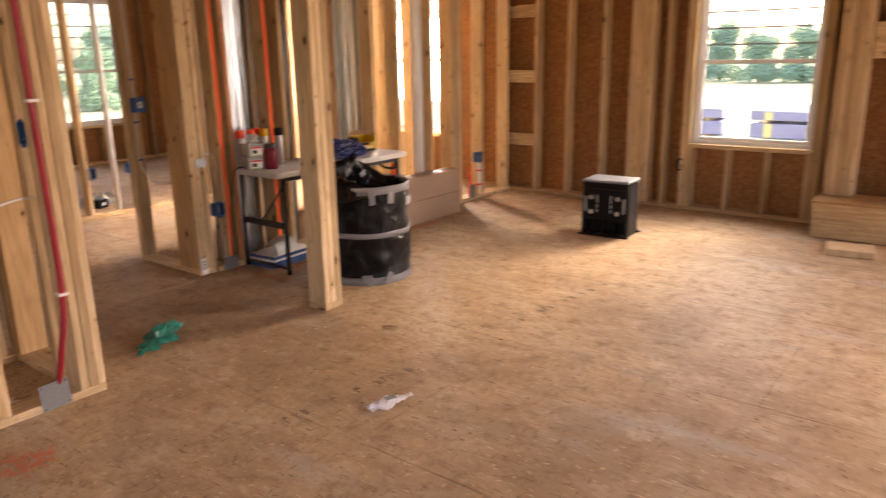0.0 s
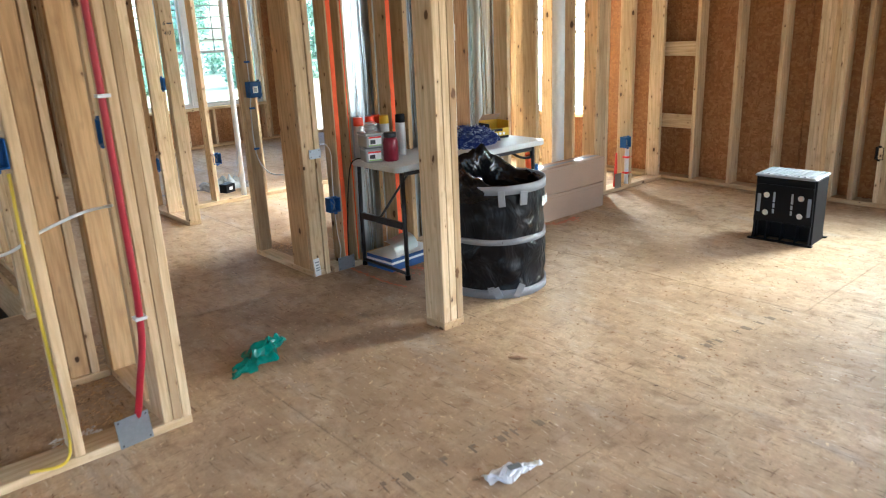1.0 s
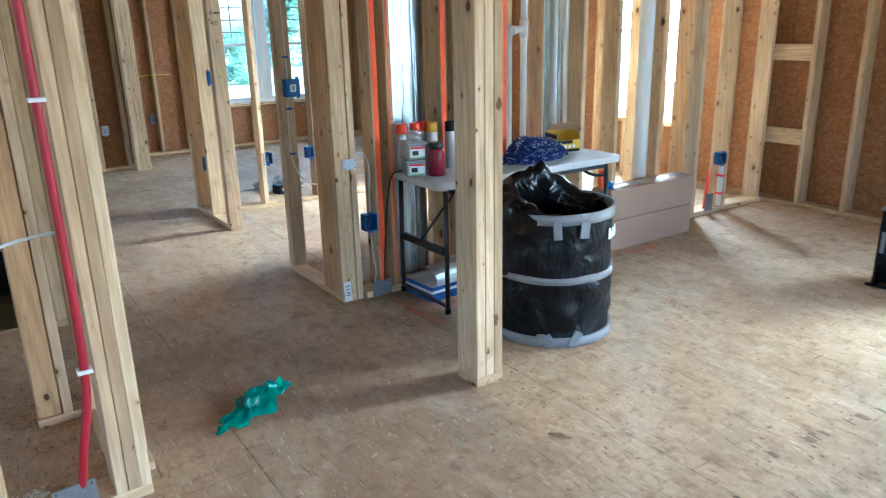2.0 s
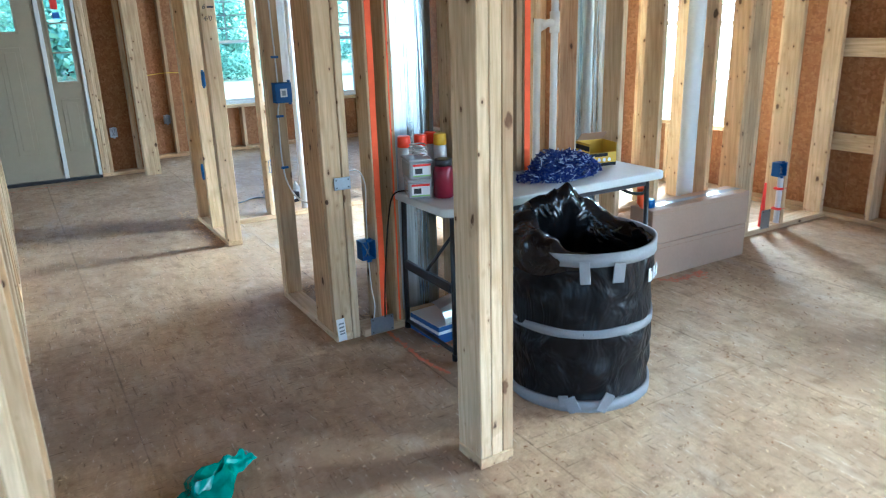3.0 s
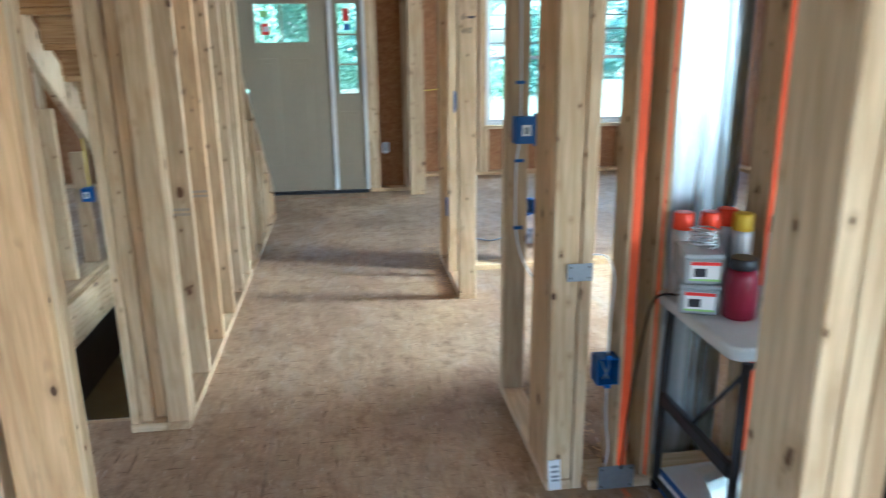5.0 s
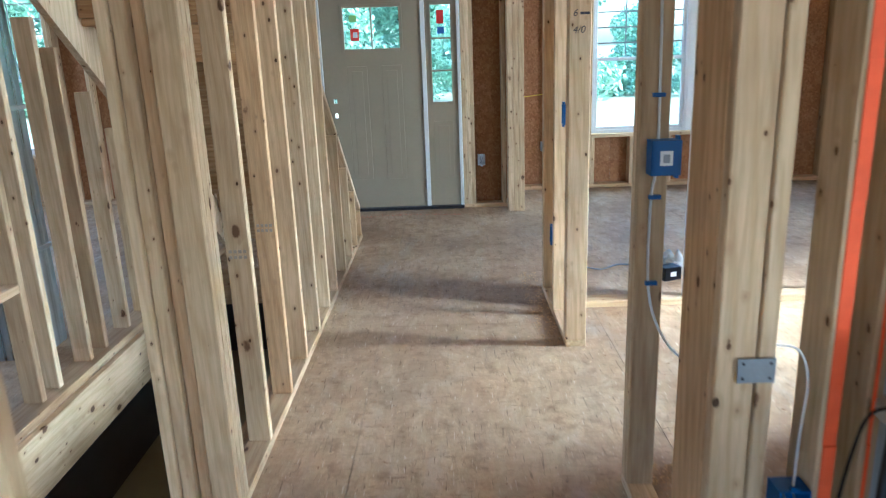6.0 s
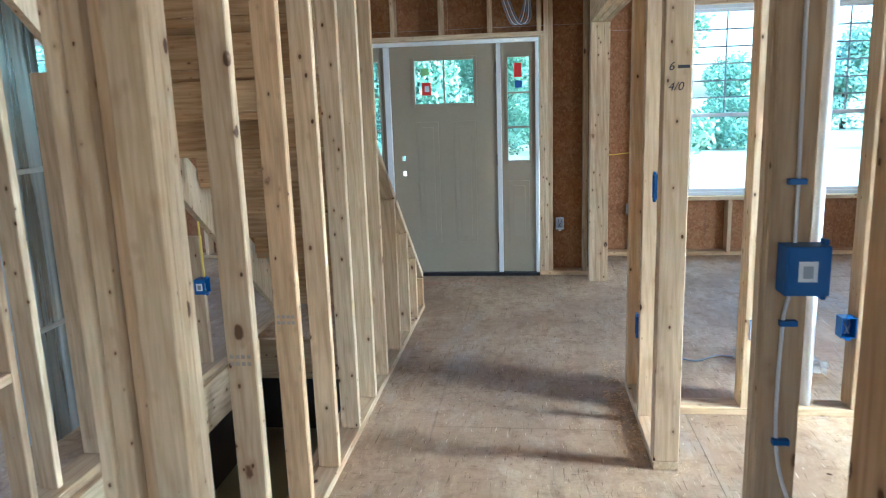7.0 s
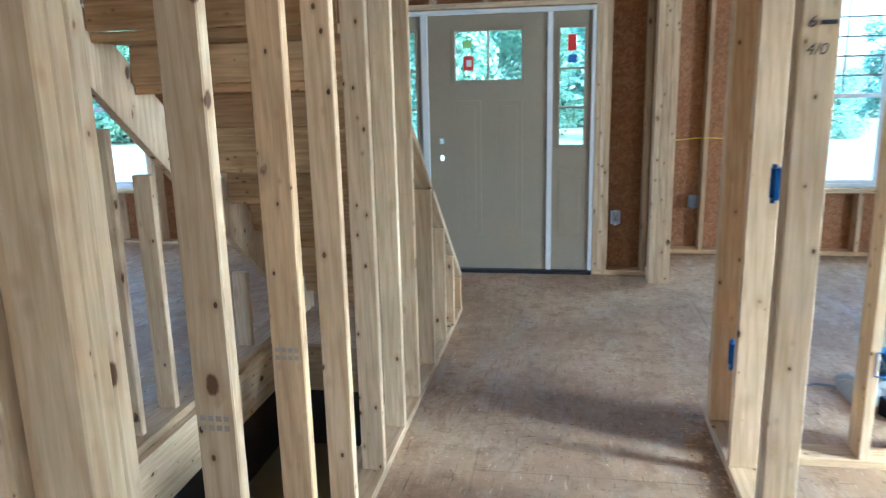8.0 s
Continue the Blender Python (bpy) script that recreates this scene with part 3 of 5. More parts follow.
lumber("rim_joist", HOLE[0] + 0.04, HOLE[1] - 0.04, -1.508, -1.47, -0.29, -0.004, rim)

# stairs to the upper floor, climbing away from the front door
stair = thing("staircase", pose(-5.85, 0, 0), "rough yellow pine staircase climbing over the stairwell", "staircase")
RISE, RUN = 0.193, 0.252
for i in range(14):
    z = RISE * (i + 1)
    lumber("tread", -5.85 + RUN * i - 0.03, -5.85 + RUN * (i + 1), -2.40, -1.44, z - 0.038, z, stair, PLY_WOOD)
    lumber("riser", -5.85 + RUN * i + 0.0, -5.85 + RUN * i + 0.019, -2.40, -1.44, z - RISE + 0.001, z - 0.039, stair, PLY_WOOD)

bm = bmesh.new()
cs = []
for y in (-2.445, -2.407):
    cs.append([bm.verts.new((x + 5.85, y, z)) for x, z in ((-5.53, 0.002), (-2.35, 2.484), (-2.35, 2.62), (-2.55, 2.62), (-5.75, 0.13), (-5.75, 0.002))])
bm.faces.new(cs[0][::-1])
bm.faces.new(cs[1])
for k in range(6):
    bm.faces.new((cs[0][k], cs[0][(k + 1) % 6], cs[1][(k + 1) % 6], cs[1][k]))
bmesh.ops.recalc_face_normals(bm, faces=bm.faces)
part("stringer", bm, WOOD, stair, "pale stringer board")

# beam and column between hall and front room
col = thing("column", pose(-6.6, 0.07, 0), "built-up softwood column carrying the hall beam", "column", kind="structure")
for i in range(3):
    lumber("ply", -6.70, -6.56, -0.01 + i * 0.052, 0.041 + i * 0.052, 0.0, 2.16, col)
beam = thing("header_beam", pose(-5.4, 0.07, 2.16), "softwood header beam over the wide opening of the front room", "beam", kind="structure")
for i in range(3):
    lumber("ply", -6.70, -4.225, -0.01 + i * 0.052, 0.041 + i * 0.052, 2.162, 2.45, beam)

# free-standing post
post = thing("post", pose(-0.07, 0.07, 0), "built-up post of three knotty softwood studs on a plate", "post", kind="structure")
for i in range(3):
    lumber("stud", -0.15, -0.003, 0.002 + i * 0.047, 0.048 + i * 0.047, 0.042, TOP - 0.24, post)
lumber("bottom_plate", -0.151, -0.002, 0.001, 0.144, 0.0, 0.0415, post)

# framed utility bay behind the folding table
framed_wall("partition_utility_back", "open stud partition holding ducts and drain pipes", "x", -2.43, -2.29, 1.2, 4.075, [1.35, 1.72, 2.05, 2.8, 3.2, 3.6, 3.95])
ub = bpy.data.objects["partition_utility_back"]
lumber("wide_stud", -2.33, -2.285, 2.24, 2.40, S38, TOP - 0.08, ub, WOOD_DARK, "dark brown wide stud")
pu = bpy.data.objects["partition_utility"]
lumber("corner_stud", -1.41, -1.29, 0.092, 0.13, 0.0, TOP - 0.08, pu)

# fireplace framing on the outer wall
fp = thing("fireplace_framing", pose(1.97, 4.08, 0), "pale framed fireplace surround of bundled studs over the hearth box", "fireplace", kind="structure")
for i in range(5):
    lumber("stud", 1.975 + i * 0.045, 2.015 + i * 0.045, 3.90, 4.078, 0.305, TOP - 0.002, fp)
lumber("header", 2.205, 3.5, 3.92, 4.078, 1.42, 1.70, fp)
part("back_panel", box(2.21, 3.5, 4.05, 4.076, 0.31, 1.42), OSB, fp)
for x in (2.6, 3.0, 3.4):
    lumber("stud", x, x + S38, 3.92, 4.078, 1.702, TOP - 0.002, fp)
for i in range(4):
    lumber("stud", 3.51 + i * 0.045, 3.55 + i * 0.045, 3.90, 4.078, 0.305, TOP - 0.002, fp)
hb = thing("hearth_box", pose(2.8, 3.83, 0), "raised hearth box of pale softwood boards with a plywood top", "hearth")
lumber("front_board", 1.965, 3.7, 3.60, 3.638, 0.0, 0.283, hb)
lumber("side_board", 1.965, 2.0, 3.642, 4.076, 0.0, 0.283, hb)
part("top_board", box(-0.85, 0.92, -0.245, 0.246, 0.285, 0.303, 0.003), PLY_WOOD, hb)


# ---------------------------------------------------------------- windows and front door
# grille bars greyed so that their backlit shade is in the colour
MUNTIN = plain("backlit_grille_bar", (0.30, 0.32, 0.33), 0.5, amount=0.08, bumps=0.02)


def window(name, m, w, z0, z1, rail, cols=3, rows=6, twin=False, label=""):
    """A vinyl sash window. m: at the lower edge's middle, local x along the wall, y outwards, z up. Opening w wide."""
    ob = thing(name, m, label or "white vinyl double-hung window with a gridded upper sash", "window", kind="structure")
    h = z1 - z0
    units = [(-w / 2, -0.035), (0.035, w / 2)] if twin else [(-w / 2, w / 2)]
    if twin:
        part("mullion", box(-0.035, 0.035, 0.0, 0.085, 0.0, h, 0.004), VINYL, ob)
    for u0, u1 in units:
        fr = bmesh.new()
        f = 0.035
        add_box(fr, u0, u0 + f, 0, 0.08, 0, h, 0.003)
        add_box(fr, u1 - f, u1, 0, 0.08, 0, h, 0.003)
        add_box(fr, u0 + f, u1 - f, 0, 0.08, h - f, h, 0.003)
        add_box(fr, u0 + f, u1 - f, 0, 0.08, 0, f, 0.003)
        part("window_frame", fr, VINYL, ob)
        r = rail - z0
        for nm, s0, s1, y0 in (("lower_sash", f, r + 0.02, 0.012), ("upper_sash", r - 0.02, h - f, 0.042)):
            sb = bmesh.new()
            g = 0.03
            a, b = u0 + f + 0.002, u1 - f - 0.002
            add_box(sb, a, a + g, y0, y0 + 0.026, s0, s1, 0.002)
            add_box(sb, b - g, b, y0, y0 + 0.026, s0, s1, 0.002)
            add_box(sb, a + g, b - g, y0, y0 + 0.026, s0, s0 + g, 0.002)
            add_box(sb, a + g, b - g, y0, y0 + 0.026, s1 - g, s1, 0.002)
            sash = part(nm, sb, VINYL, ob)
            pane = part("pane", box(a + g, b - g, y0 + 0.011, y0 + 0.015, s0 + g, s1 - g), GLASS, sash)
            pane.visible_shadow = False
            if nm == "upper_sash":
                for i in range(1, cols):
                    x = a + g + (b - a - 2 * g) * i / cols
                    part("muntin", box(x - 0.007, x + 0.007, y0 + 0.006, y0 + 0.010, s0 + g, s1 - g), MUNTIN, sash)
                for i in range(1, rows):
                    z = s0 + g + (s1 - s0 - 2 * g) * i / rows
                    part("muntin", box(a + g, b - g, y0 + 0.002, y0 + 0.006, z - 0.007, z + 0.007), MUNTIN, sash)
    return ob


def win_m(ax, plane, c, z, out):
    """Pose of a window in a wall across ax at plane, facing out (+1 or -1)."""
    if ax == "y":
        return pose(c, plane, z, 0, 0, 0 if out > 0 else 180)
    return pose(plane, c, z, 0, 0, -90 if out > 0 else 90)


window("window_1", win_m("y", 4.16, (W1[0] + W1[1]) / 2, W1[2], 1), W1[1] - W1[0] - 0.01, W1[2], W1[3], 1.40)
window("window_2", win_m("y", 4.16, (W2[0] + W2[1]) / 2, W2[2], 1), W2[1] - W2[0] - 0.01, W2[2], W2[3], 1.45)
window("window_3", win_m("x", -7.68, (W3[0] + W3[1]) / 2, W3[2], -1), W3[1] - W3[0] - 0.01, W3[2], W3[3], 1.36, twin=True, label="twin white vinyl double-hung window with gridded upper sashes")
window("window_4", win_m("x", -7.68, (W4[0] + W4[1]) / 2, W4[2], -1), W4[1] - W4[0] - 0.01, W4[2], W4[3], 1.36)

# ---------------------------------------------------------------- outside
bm = bmesh.new()
bmesh.ops.create_grid(bm, x_segments=8, y_segments=8, size=900)
ground = new("ground", mesh_of("ground", bm, GRASS))
ground.location.z = -0.75
tagged(ground, "pale sunlit meadow round the house", "ground", kind="structure")

# ---------------------------------------------------------------- front door
door = thing("door_1", pose(-6.80, -1.2675, 0, 0, 0, 90), "taupe panelled front door with glazed sidelights and stickers on its panes", "front door", kind="structure")
# local x runs along +y of the room, local y outwards, local z up; origin at the middle of the unit
c0 = -1.2675


def dl(y):
    return y - c0


fr = bmesh.new()
for y0, y1 in ((-2.105, -2.075), (-1.785, -1.735), (-0.795, -0.755), (-0.46, -0.43)):
    add_box(fr, dl(y0), dl(y1), 0.0, 0.11, 0.03, 2.05, 0.003)
add_box(fr, dl(-2.105), dl(-0.43), 0.0, 0.11, 2.052, 2.085, 0.003)
part("door_frame", fr, JAMB_WHITE, door)
part("threshold", box(dl(-2.105), dl(-0.43), -0.03, 0.11, 0.0, 0.028, 0.004), DARK_METAL, door, "dark metal threshold")


def panel_slab(bm, x0, x1, z0, z1, holes, y0=0.03, y1=0.075):
    """A slab with rectangular openings (x0, x1, z0, z1), cut from a grid of blocks."""
    xs = sorted({x0, x1, *(v for h in holes for v in h[:2])})
    zs = sorted({z0, z1, *(v for h in holes for v in h[2:])})
    for a, b in zip(xs, xs[1:]):
        for c, d in zip(zs, zs[1:]):
            if not any(h[0] <= a and b <= h[1] and h[2] <= c and d <= h[3] for h in holes):
                add_box(bm, a, b, y0, y1, c, d)
    bmesh.ops.remove_doubles(bm, verts=bm.verts, dist=0.0005)
    return bm


slab = part("door_slab", panel_slab(bmesh.new(), dl(-1.7345), dl(-0.7955), 0.0285, 2.0515,
            [(dl(-1.535), dl(-0.975), 1.535, 1.945), (dl(-1.655), dl(-1.622), 1.06, 1.10), (dl(-1.655), dl(-1.622), 0.92, 0.965)]), DOOR_PAINT, door)
for a, b in ((-1.51, -1.315), (-1.18, -0.985)):
    pb = bmesh.new()
    for k, (e, y) in enumerate(((0.0, 0.024), (0.022, 0.028), (0.045, 0.022))):
        add_box(pb, dl(a) + e, dl(b) - e, y, 0.0305, 0.31 + e, 1.40 - e, 0.004)
    part("raised_panel", pb, DOOR_PAINT, slab)
lite = bmesh.new()
for x0, x1, z0, z1 in ((-1.545, -1.515, 1.525, 1.955), (-0.995, -0.965, 1.525, 1.955), (-1.515, -0.995, 1.525, 1.555), (-1.515, -0.995, 1.925, 1.955), (-1.262, -1.248, 1.555, 1.925)):
    add_box(lite, dl(x0), dl(x1), 0.018, 0.08, z0, z1, 0.003)
part("lite_frame", lite, DOOR_PAINT, slab)
pane = part("pane", box(dl(-1.52), dl(-0.99), 0.045, 0.05, 1.55, 1.93), GLASS, slab)
pane.visible_shadow = False
STICK_RED = plain("red_sticker", (0.75, 0.04, 0.03), 0.6, amount=0.05, bumps=0)
STICK_GREEN = plain("green_sticker", (0.35, 0.6, 0.2), 0.6, amount=0.05, bumps=0)
STICK_BLUE = plain("blue_sticker", (0.06, 0.16, 0.5), 0.6, amount=0.05, bumps=0)
for y0, y1, z0, z1, mt in ((-1.455, -1.375, 1.63, 1.74, STICK_RED), (-1.43, -1.39, 1.66, 1.71, WHITE), (-1.46, -1.39, 1.80, 1.86, STICK_GREEN)):
    d = 0.002 if mt is WHITE else 0.0
    part("sticker", box(dl(y0), dl(y1), 0.041 - d, 0.044 - d, z0, z1), mt, slab)
for z in (0.25, 1.05, 1.85):
    part("hinge", box(dl(-0.803), dl(-0.783), 0.016, 0.03, z - 0.05, z + 0.05, 0.003), DARK_METAL, door)
for y0, y1 in ((-2.0745, -1.7855), (-0.7545, -0.4605)):
    m = (y0 + y1) / 2
    side = part("sidelight", panel_slab(bmesh.new(), dl(y0), dl(y1), 0.0285, 2.0515, [(dl(m - 0.10), dl(m + 0.10), 1.03, 1.94)]), DOOR_PAINT, door)
    sb = bmesh.new()
    for k, (e, y) in enumerate(((0.0, 0.024), (0.02, 0.028), (0.04, 0.022))):
        add_box(sb, dl(m - 0.095) + e, dl(m + 0.095) - e, y, 0.0305, 0.31 + e, 0.86 - e, 0.004)
    part("raised_panel", sb, DOOR_PAINT, side)
    lf = bmesh.new()
    for x0, x1, z0, z1 in ((m - 0.112, m - 0.092, 1.02, 1.95), (m + 0.092, m + 0.112, 1.02, 1.95), (m - 0.092, m + 0.092, 1.02, 1.042), (m - 0.092, m + 0.092, 1.928, 1.95),
                           (m - 0.092, m + 0.092, 1.325, 1.34), (m - 0.092, m + 0.092, 1.62, 1.635)):
        add_box(lf, dl(x0), dl(x1), 0.018, 0.08, z0, z1, 0.002)
    part("lite_frame", lf, DOOR_PAINT, side)
    pane = part("pane", box(dl(m - 0.1), dl(m + 0.1), 0.045, 0.05, 1.03, 1.94), GLASS, side)
    pane.visible_shadow = False
    part("sticker", box(dl(m - 0.035), dl(m + 0.03), 0.041, 0.044, 1.76, 1.88), STICK_RED, side)
    part("sticker", box(dl(m - 0.03), dl(m + 0.035), 0.041, 0.044, 1.67, 1.73), STICK_BLUE, side)


# ---------------------------------------------------------------- small fittings on the framing
def electric_box(m, label, w=0.075, h=0.10, mat=None, cover=True, deep=0.065):
    """An open plastic wall box; local y points out of its mouth, z up."""
    ob = thing("electrical_box", m, label, "electrical box", "wall boxes")
    bm = bmesh.new()
    t = 0.004
    add_box(bm, -w / 2, w / 2, -deep, 0.004 - deep, -h / 2, h / 2, 0.001)
    for x in (-w / 2, w / 2 - t):
        add_box(bm, x, x + t, 0.004 - deep, 0.0, -h / 2, h / 2, 0.001)
    for z in (-h / 2, h / 2 - t):
        add_box(bm, -w / 2 + t, w / 2 - t, 0.004 - deep, 0.0, z, z + t, 0.001)
    part("box_body", bm, mat or BLUE, ob)
    for z in (h / 2, -h / 2 - 0.012):
        part("screw_ear", box(-0.012, 0.012, -0.010, 0.0, z, z + 0.012, 0.001), mat or BLUE, ob)
    if cover:
        st = part("sticker", box(w / 2 + 0.0002, w / 2 + 0.0012, -deep / 2 - 0.019, -deep / 2 + 0.019, -0.022, 0.022), WHITE, ob)
        part("print_bar", box(w / 2 + 0.0013, w / 2 + 0.002, -deep / 2 - 0.010, -deep / 2 + 0.010, -0.014, 0.012), GREY_METAL, st)
    for i in range(2):
        part("wire_tail", tube([(-0.02 + i * 0.03, -0.06, 0.03), (-0.01 + i * 0.02, -0.02, 0.01), (0.015 - i * 0.02, -0.012, -0.03)], 0.003, 6), GREY_METAL, ob)
    return ob


# poses whose mouths face the room: +x is rz -90, -y is rz 180
EAST, SOUTH, WEST, NORTH = -90, 180, 90, 0
electric_box(pose(-1.973, 0.112, 1.186, 0, 0, NORTH), "blue plastic switch box with a white sticker on a stud", 0.056, 0.105, deep=0.09)
electric_box(pose(-1.266, 0.196, 0.455, 0, 0, EAST), "blue plastic outlet box on the orange-marked stud", 0.075, 0.095, cover=False)
electric_box(pose(-1.262, 3.47, 0.445, 0, 0, EAST), "blue plastic outlet box over a white conduit", 0.085, 0.10, cover=False)
electric_box(pose(-3.44, -0.004, 1.19, 0, 0, SOUTH), "blue plastic box set on edge in a hall partition", 0.05, 0.10, cover=False)
electric_box(pose(-3.83, -0.004, 0.47, 0, 0, SOUTH), "blue plastic box set on edge in a hall partition", 0.05, 0.10, cover=False)
electric_box(pose(-0.066, -1.845, 1.19, 0, 0, EAST), "blue plastic switch box on a stud of the stub wall", 0.08, 0.10, cover=False)
electric_box(pose(-0.297, -1.447, 1.20, 0, 0, SOUTH), "blue plastic switch box on the closet partition", 0.06, 0.10, cover=False)
electric_box(pose(-3.86, 0.984, 0.45, 0, 0, EAST), "blue plastic outlet box on a stud beside a white pipe", 0.07, 0.10, cover=False)
electric_box(pose(-3.855, 0.572, 0.44, 0, 0, EAST), "blue plastic outlet box with loose wire tails", 0.08, 0.10, cover=False)
electric_box(pose(0.675, 4.076, 0.44, 0, 0, SOUTH), "black plastic outlet box beside the window", 0.06, 0.10, BLACK, False)
electric_box(pose(-1.36, 4.076, 0.54, 0, 0, SOUTH), "black plastic outlet box in the corner studs", 0.05, 0.10, BLACK, False)
electric_box(pose(-6.785, -0.25, 0.47, 0, 0, EAST), "white plastic outlet box on strand board beside the door", 0.07, 0.10, PVC, False)
electric_box(pose(-7.596, 0.47, 0.47, 0, 0, EAST), "dark outlet box on the front room wall", 0.07, 0.10, GREY_METAL, False)
electric_box(pose(-4.34, -2.415, 0.54, 0, 0, NORTH), "blue plastic box on a stud beyond the stairwell", 0.08, 0.09)


def nail_plate(m, w, h, label):
    """A flat steel guard plate; local y is its outer normal."""
    ob = thing("nail_plate", m, label, "guard plate", "guard plates")
    bm = box(-w / 2, w / 2, -0.001, 0.002, -h / 2, h / 2, 0.0007)
    part("plate", bm, GREY_METAL, ob)
    for x in (-w / 2 + 0.012, w / 2 - 0.012):
        for z in (-h / 2 + 0.012, h / 2 - 0.012):
            part("nail", box(x - 0.003, x + 0.003, 0.002, 0.004, z - 0.003, z + 0.003), DARK_METAL, ob)


nail_plate(pose(-0.067, -1.578, 0.067, 0, 3, EAST), 0.13, 0.125, "grey steel guard plate over the red pipe on the bottom plate")
nail_plate(pose(-1.287, 0.088, 0.805, 0, 0, EAST), 0.085, 0.06, "pale steel guard plate across two studs")
nail_plate(pose(-1.267, 0.245, 0.05, 0, 0, EAST), 0.13, 0.09, "grey steel guard plate on the bottom plate beside the duct")
nail_plate(pose(-1.267, 3.33, 0.10, 0, 0, EAST), 0.10, 0.14, "grey steel guard plate under a red pipe stub")

tag = thing("paper_tag", pose(-1.287, 0.028, 0.075, 0, 4, EAST), "white printed paper tag stapled at the foot of a post", "tag")
part("sheet", box(-0.022, 0.022, -0.001, 0.001, -0.07, 0.05), WHITE, tag)
for z in (0.02, 0.0, -0.02, -0.035):
    part("print_bar", box(-0.015, 0.012, 0.001, 0.002, z, z + 0.008), GREY_METAL, tag)


def run(name, points, r, mat, label, category, sides=10):
    ob = thing(name, pose(*points[0]), label, category)
    o = Vector(points[0])
    part(name + "_run", tube([Vector(p) - o for p in points], r, sides), mat, ob)
    return ob


def smooth(points, n=6):
    """A softened line through the points."""
    pts = [Vector(p) for p in points]
    out = []
    for i in range(len(pts) - 1):
        p0, p1, p2, p3 = pts[max(i - 1, 0)], pts[i], pts[i + 1], pts[min(i + 2, len(pts) - 1)]
        for k in range(n):
            t = k / n
            out.append(0.5 * ((2 * p1) + (p2 - p0) * t + (2 * p0 - 5 * p1 + 4 * p2 - p3) * t * t + (3 * p1 - p0 - 3 * p2 + p3) * t ** 3))
    return out + [pts[-1]]


red = run("red_water_pipe", smooth([(-0.10, -1.562, 0.04), (-0.045, -1.535, 0.25), (-0.048, -1.49, 0.52), (-0.06, -1.484, 1.2), (-0.07, -1.488, 2.66)]), 0.0135, RED, "red plastic water pipe clipped to the stub wall", "pipe", 12)
for z, y in ((0.52, -1.49), (1.35, -1.484), (2.1, -1.485)):
    part("pipe_clip", box(0.03, 0.072, y + 1.562 - 0.022, y + 1.562 + 0.022, z - 0.046, z - 0.034), PVC, red)
CABLE_WHITE = plain("white_cable_sheath", (0.72, 0.72, 0.7), 0.5, amount=0.05, bumps=0)
CABLE_YELLOW = plain("yellow_cable_sheath", (0.75, 0.55, 0.05), 0.5, amount=0.05, bumps=0)
run("white_cable", smooth([(-0.215, -1.47, 0.93), (-0.13, -1.60, 0.94), (-0.12, -1.75, 0.90), (-0.14, -1.9, 0.84), (-0.16, -2.2, 0.9)]), 0.006, CABLE_WHITE, "white cable looping between studs of the stub wall", "cable", 8)
run("yellow_cable", smooth([(-4.34, -2.43, 0.59), (-4.345, -2.435, 0.8), (-4.35, -2.44, 1.0)]), 0.006, CABLE_YELLOW, "yellow cable rising from a box beyond the stairwell", "cable", 8)
run("yellow_cable", smooth([(-0.10, -1.808, 1.12), (-0.085, -1.815, 0.8), (-0.095, -1.806, 0.4), (-0.09, -1.80, 0.13), (-0.05, -1.84, 0.045), (-0.08, -1.95, 0.045)]), 0.006, CABLE_YELLOW, "yellow cable running down a stud to the floor", "cable", 8)
hc = run("white_cable", smooth([(-1.996, 0.05, 2.6), (-1.996, 0.045, 1.9), (-1.996, 0.055, 1.22), (-1.996, 0.04, 1.05), (-1.996, 0.045, 0.75), (-1.9, 0.075, 0.62), (-1.7, 0.10, 0.62)]), 0.0045, CABLE_WHITE, "white cable stapled down a stud to a switch box", "cable", 8)
for z in (1.37, 1.06, 0.78):
    part("cable_staple", box(-0.004, 0.012, -0.018, 0.018, z - 2.606, z - 2.594), BLUE, hc)
run("white_cable", smooth([(-1.30, 0.135, 0.86), (-1.29, 0.18, 0.85), (-1.285, 0.205, 0.78), (-1.285, 0.20, 0.65), (-1.29, 0.20, 0.50)]), 0.003, CABLE_WHITE, "white cable dropping into an outlet box", "cable", 8)
run("white_cable", smooth([(-1.29, 0.20, 0.40), (-1.285, 0.205, 0.25), (-1.28, 0.215, 0.15), (-1.29, 0.20, 0.04)]), 0.003, CABLE_WHITE, "white cable rising from the bottom plate", "cable", 8)
run("black_cable", smooth([(-1.15, 0.42, 0.742), (-1.22, 0.33, 0.735), (-1.255, 0.305, 0.6), (-1.255, 0.27, 0.3), (-1.24, 0.25, 0.1)]), 0.004, BLACK, "thin black cord hanging from the folding table", "cable", 8)
for i in range(5):
    run("grey_cable", smooth([(-6.80, -0.80 + i * 0.012, 2.66), (-6.77, -0.74 + i * 0.016, 2.4), (-6.77, -0.66 + i * 0.02, 2.2), (-6.78, -0.58 + i * 0.022, 2.26), (-6.80, -0.50 - i * 0.01, 2.62)]), 0.005, CABLE_WHITE if i % 2 else GREY_METAL, "loop of spare cable hanging over the front door", "cable", 6)
run("white_cable", smooth([(-7.59, 0.02, 1.02), (-7.585, 0.25, 1.01), (-7.59, 0.5, 1.03), (-7.595, 0.75, 1.02)], 4), 0.005, CABLE_YELLOW, "cable strung along the front room sheathing", "cable", 6)

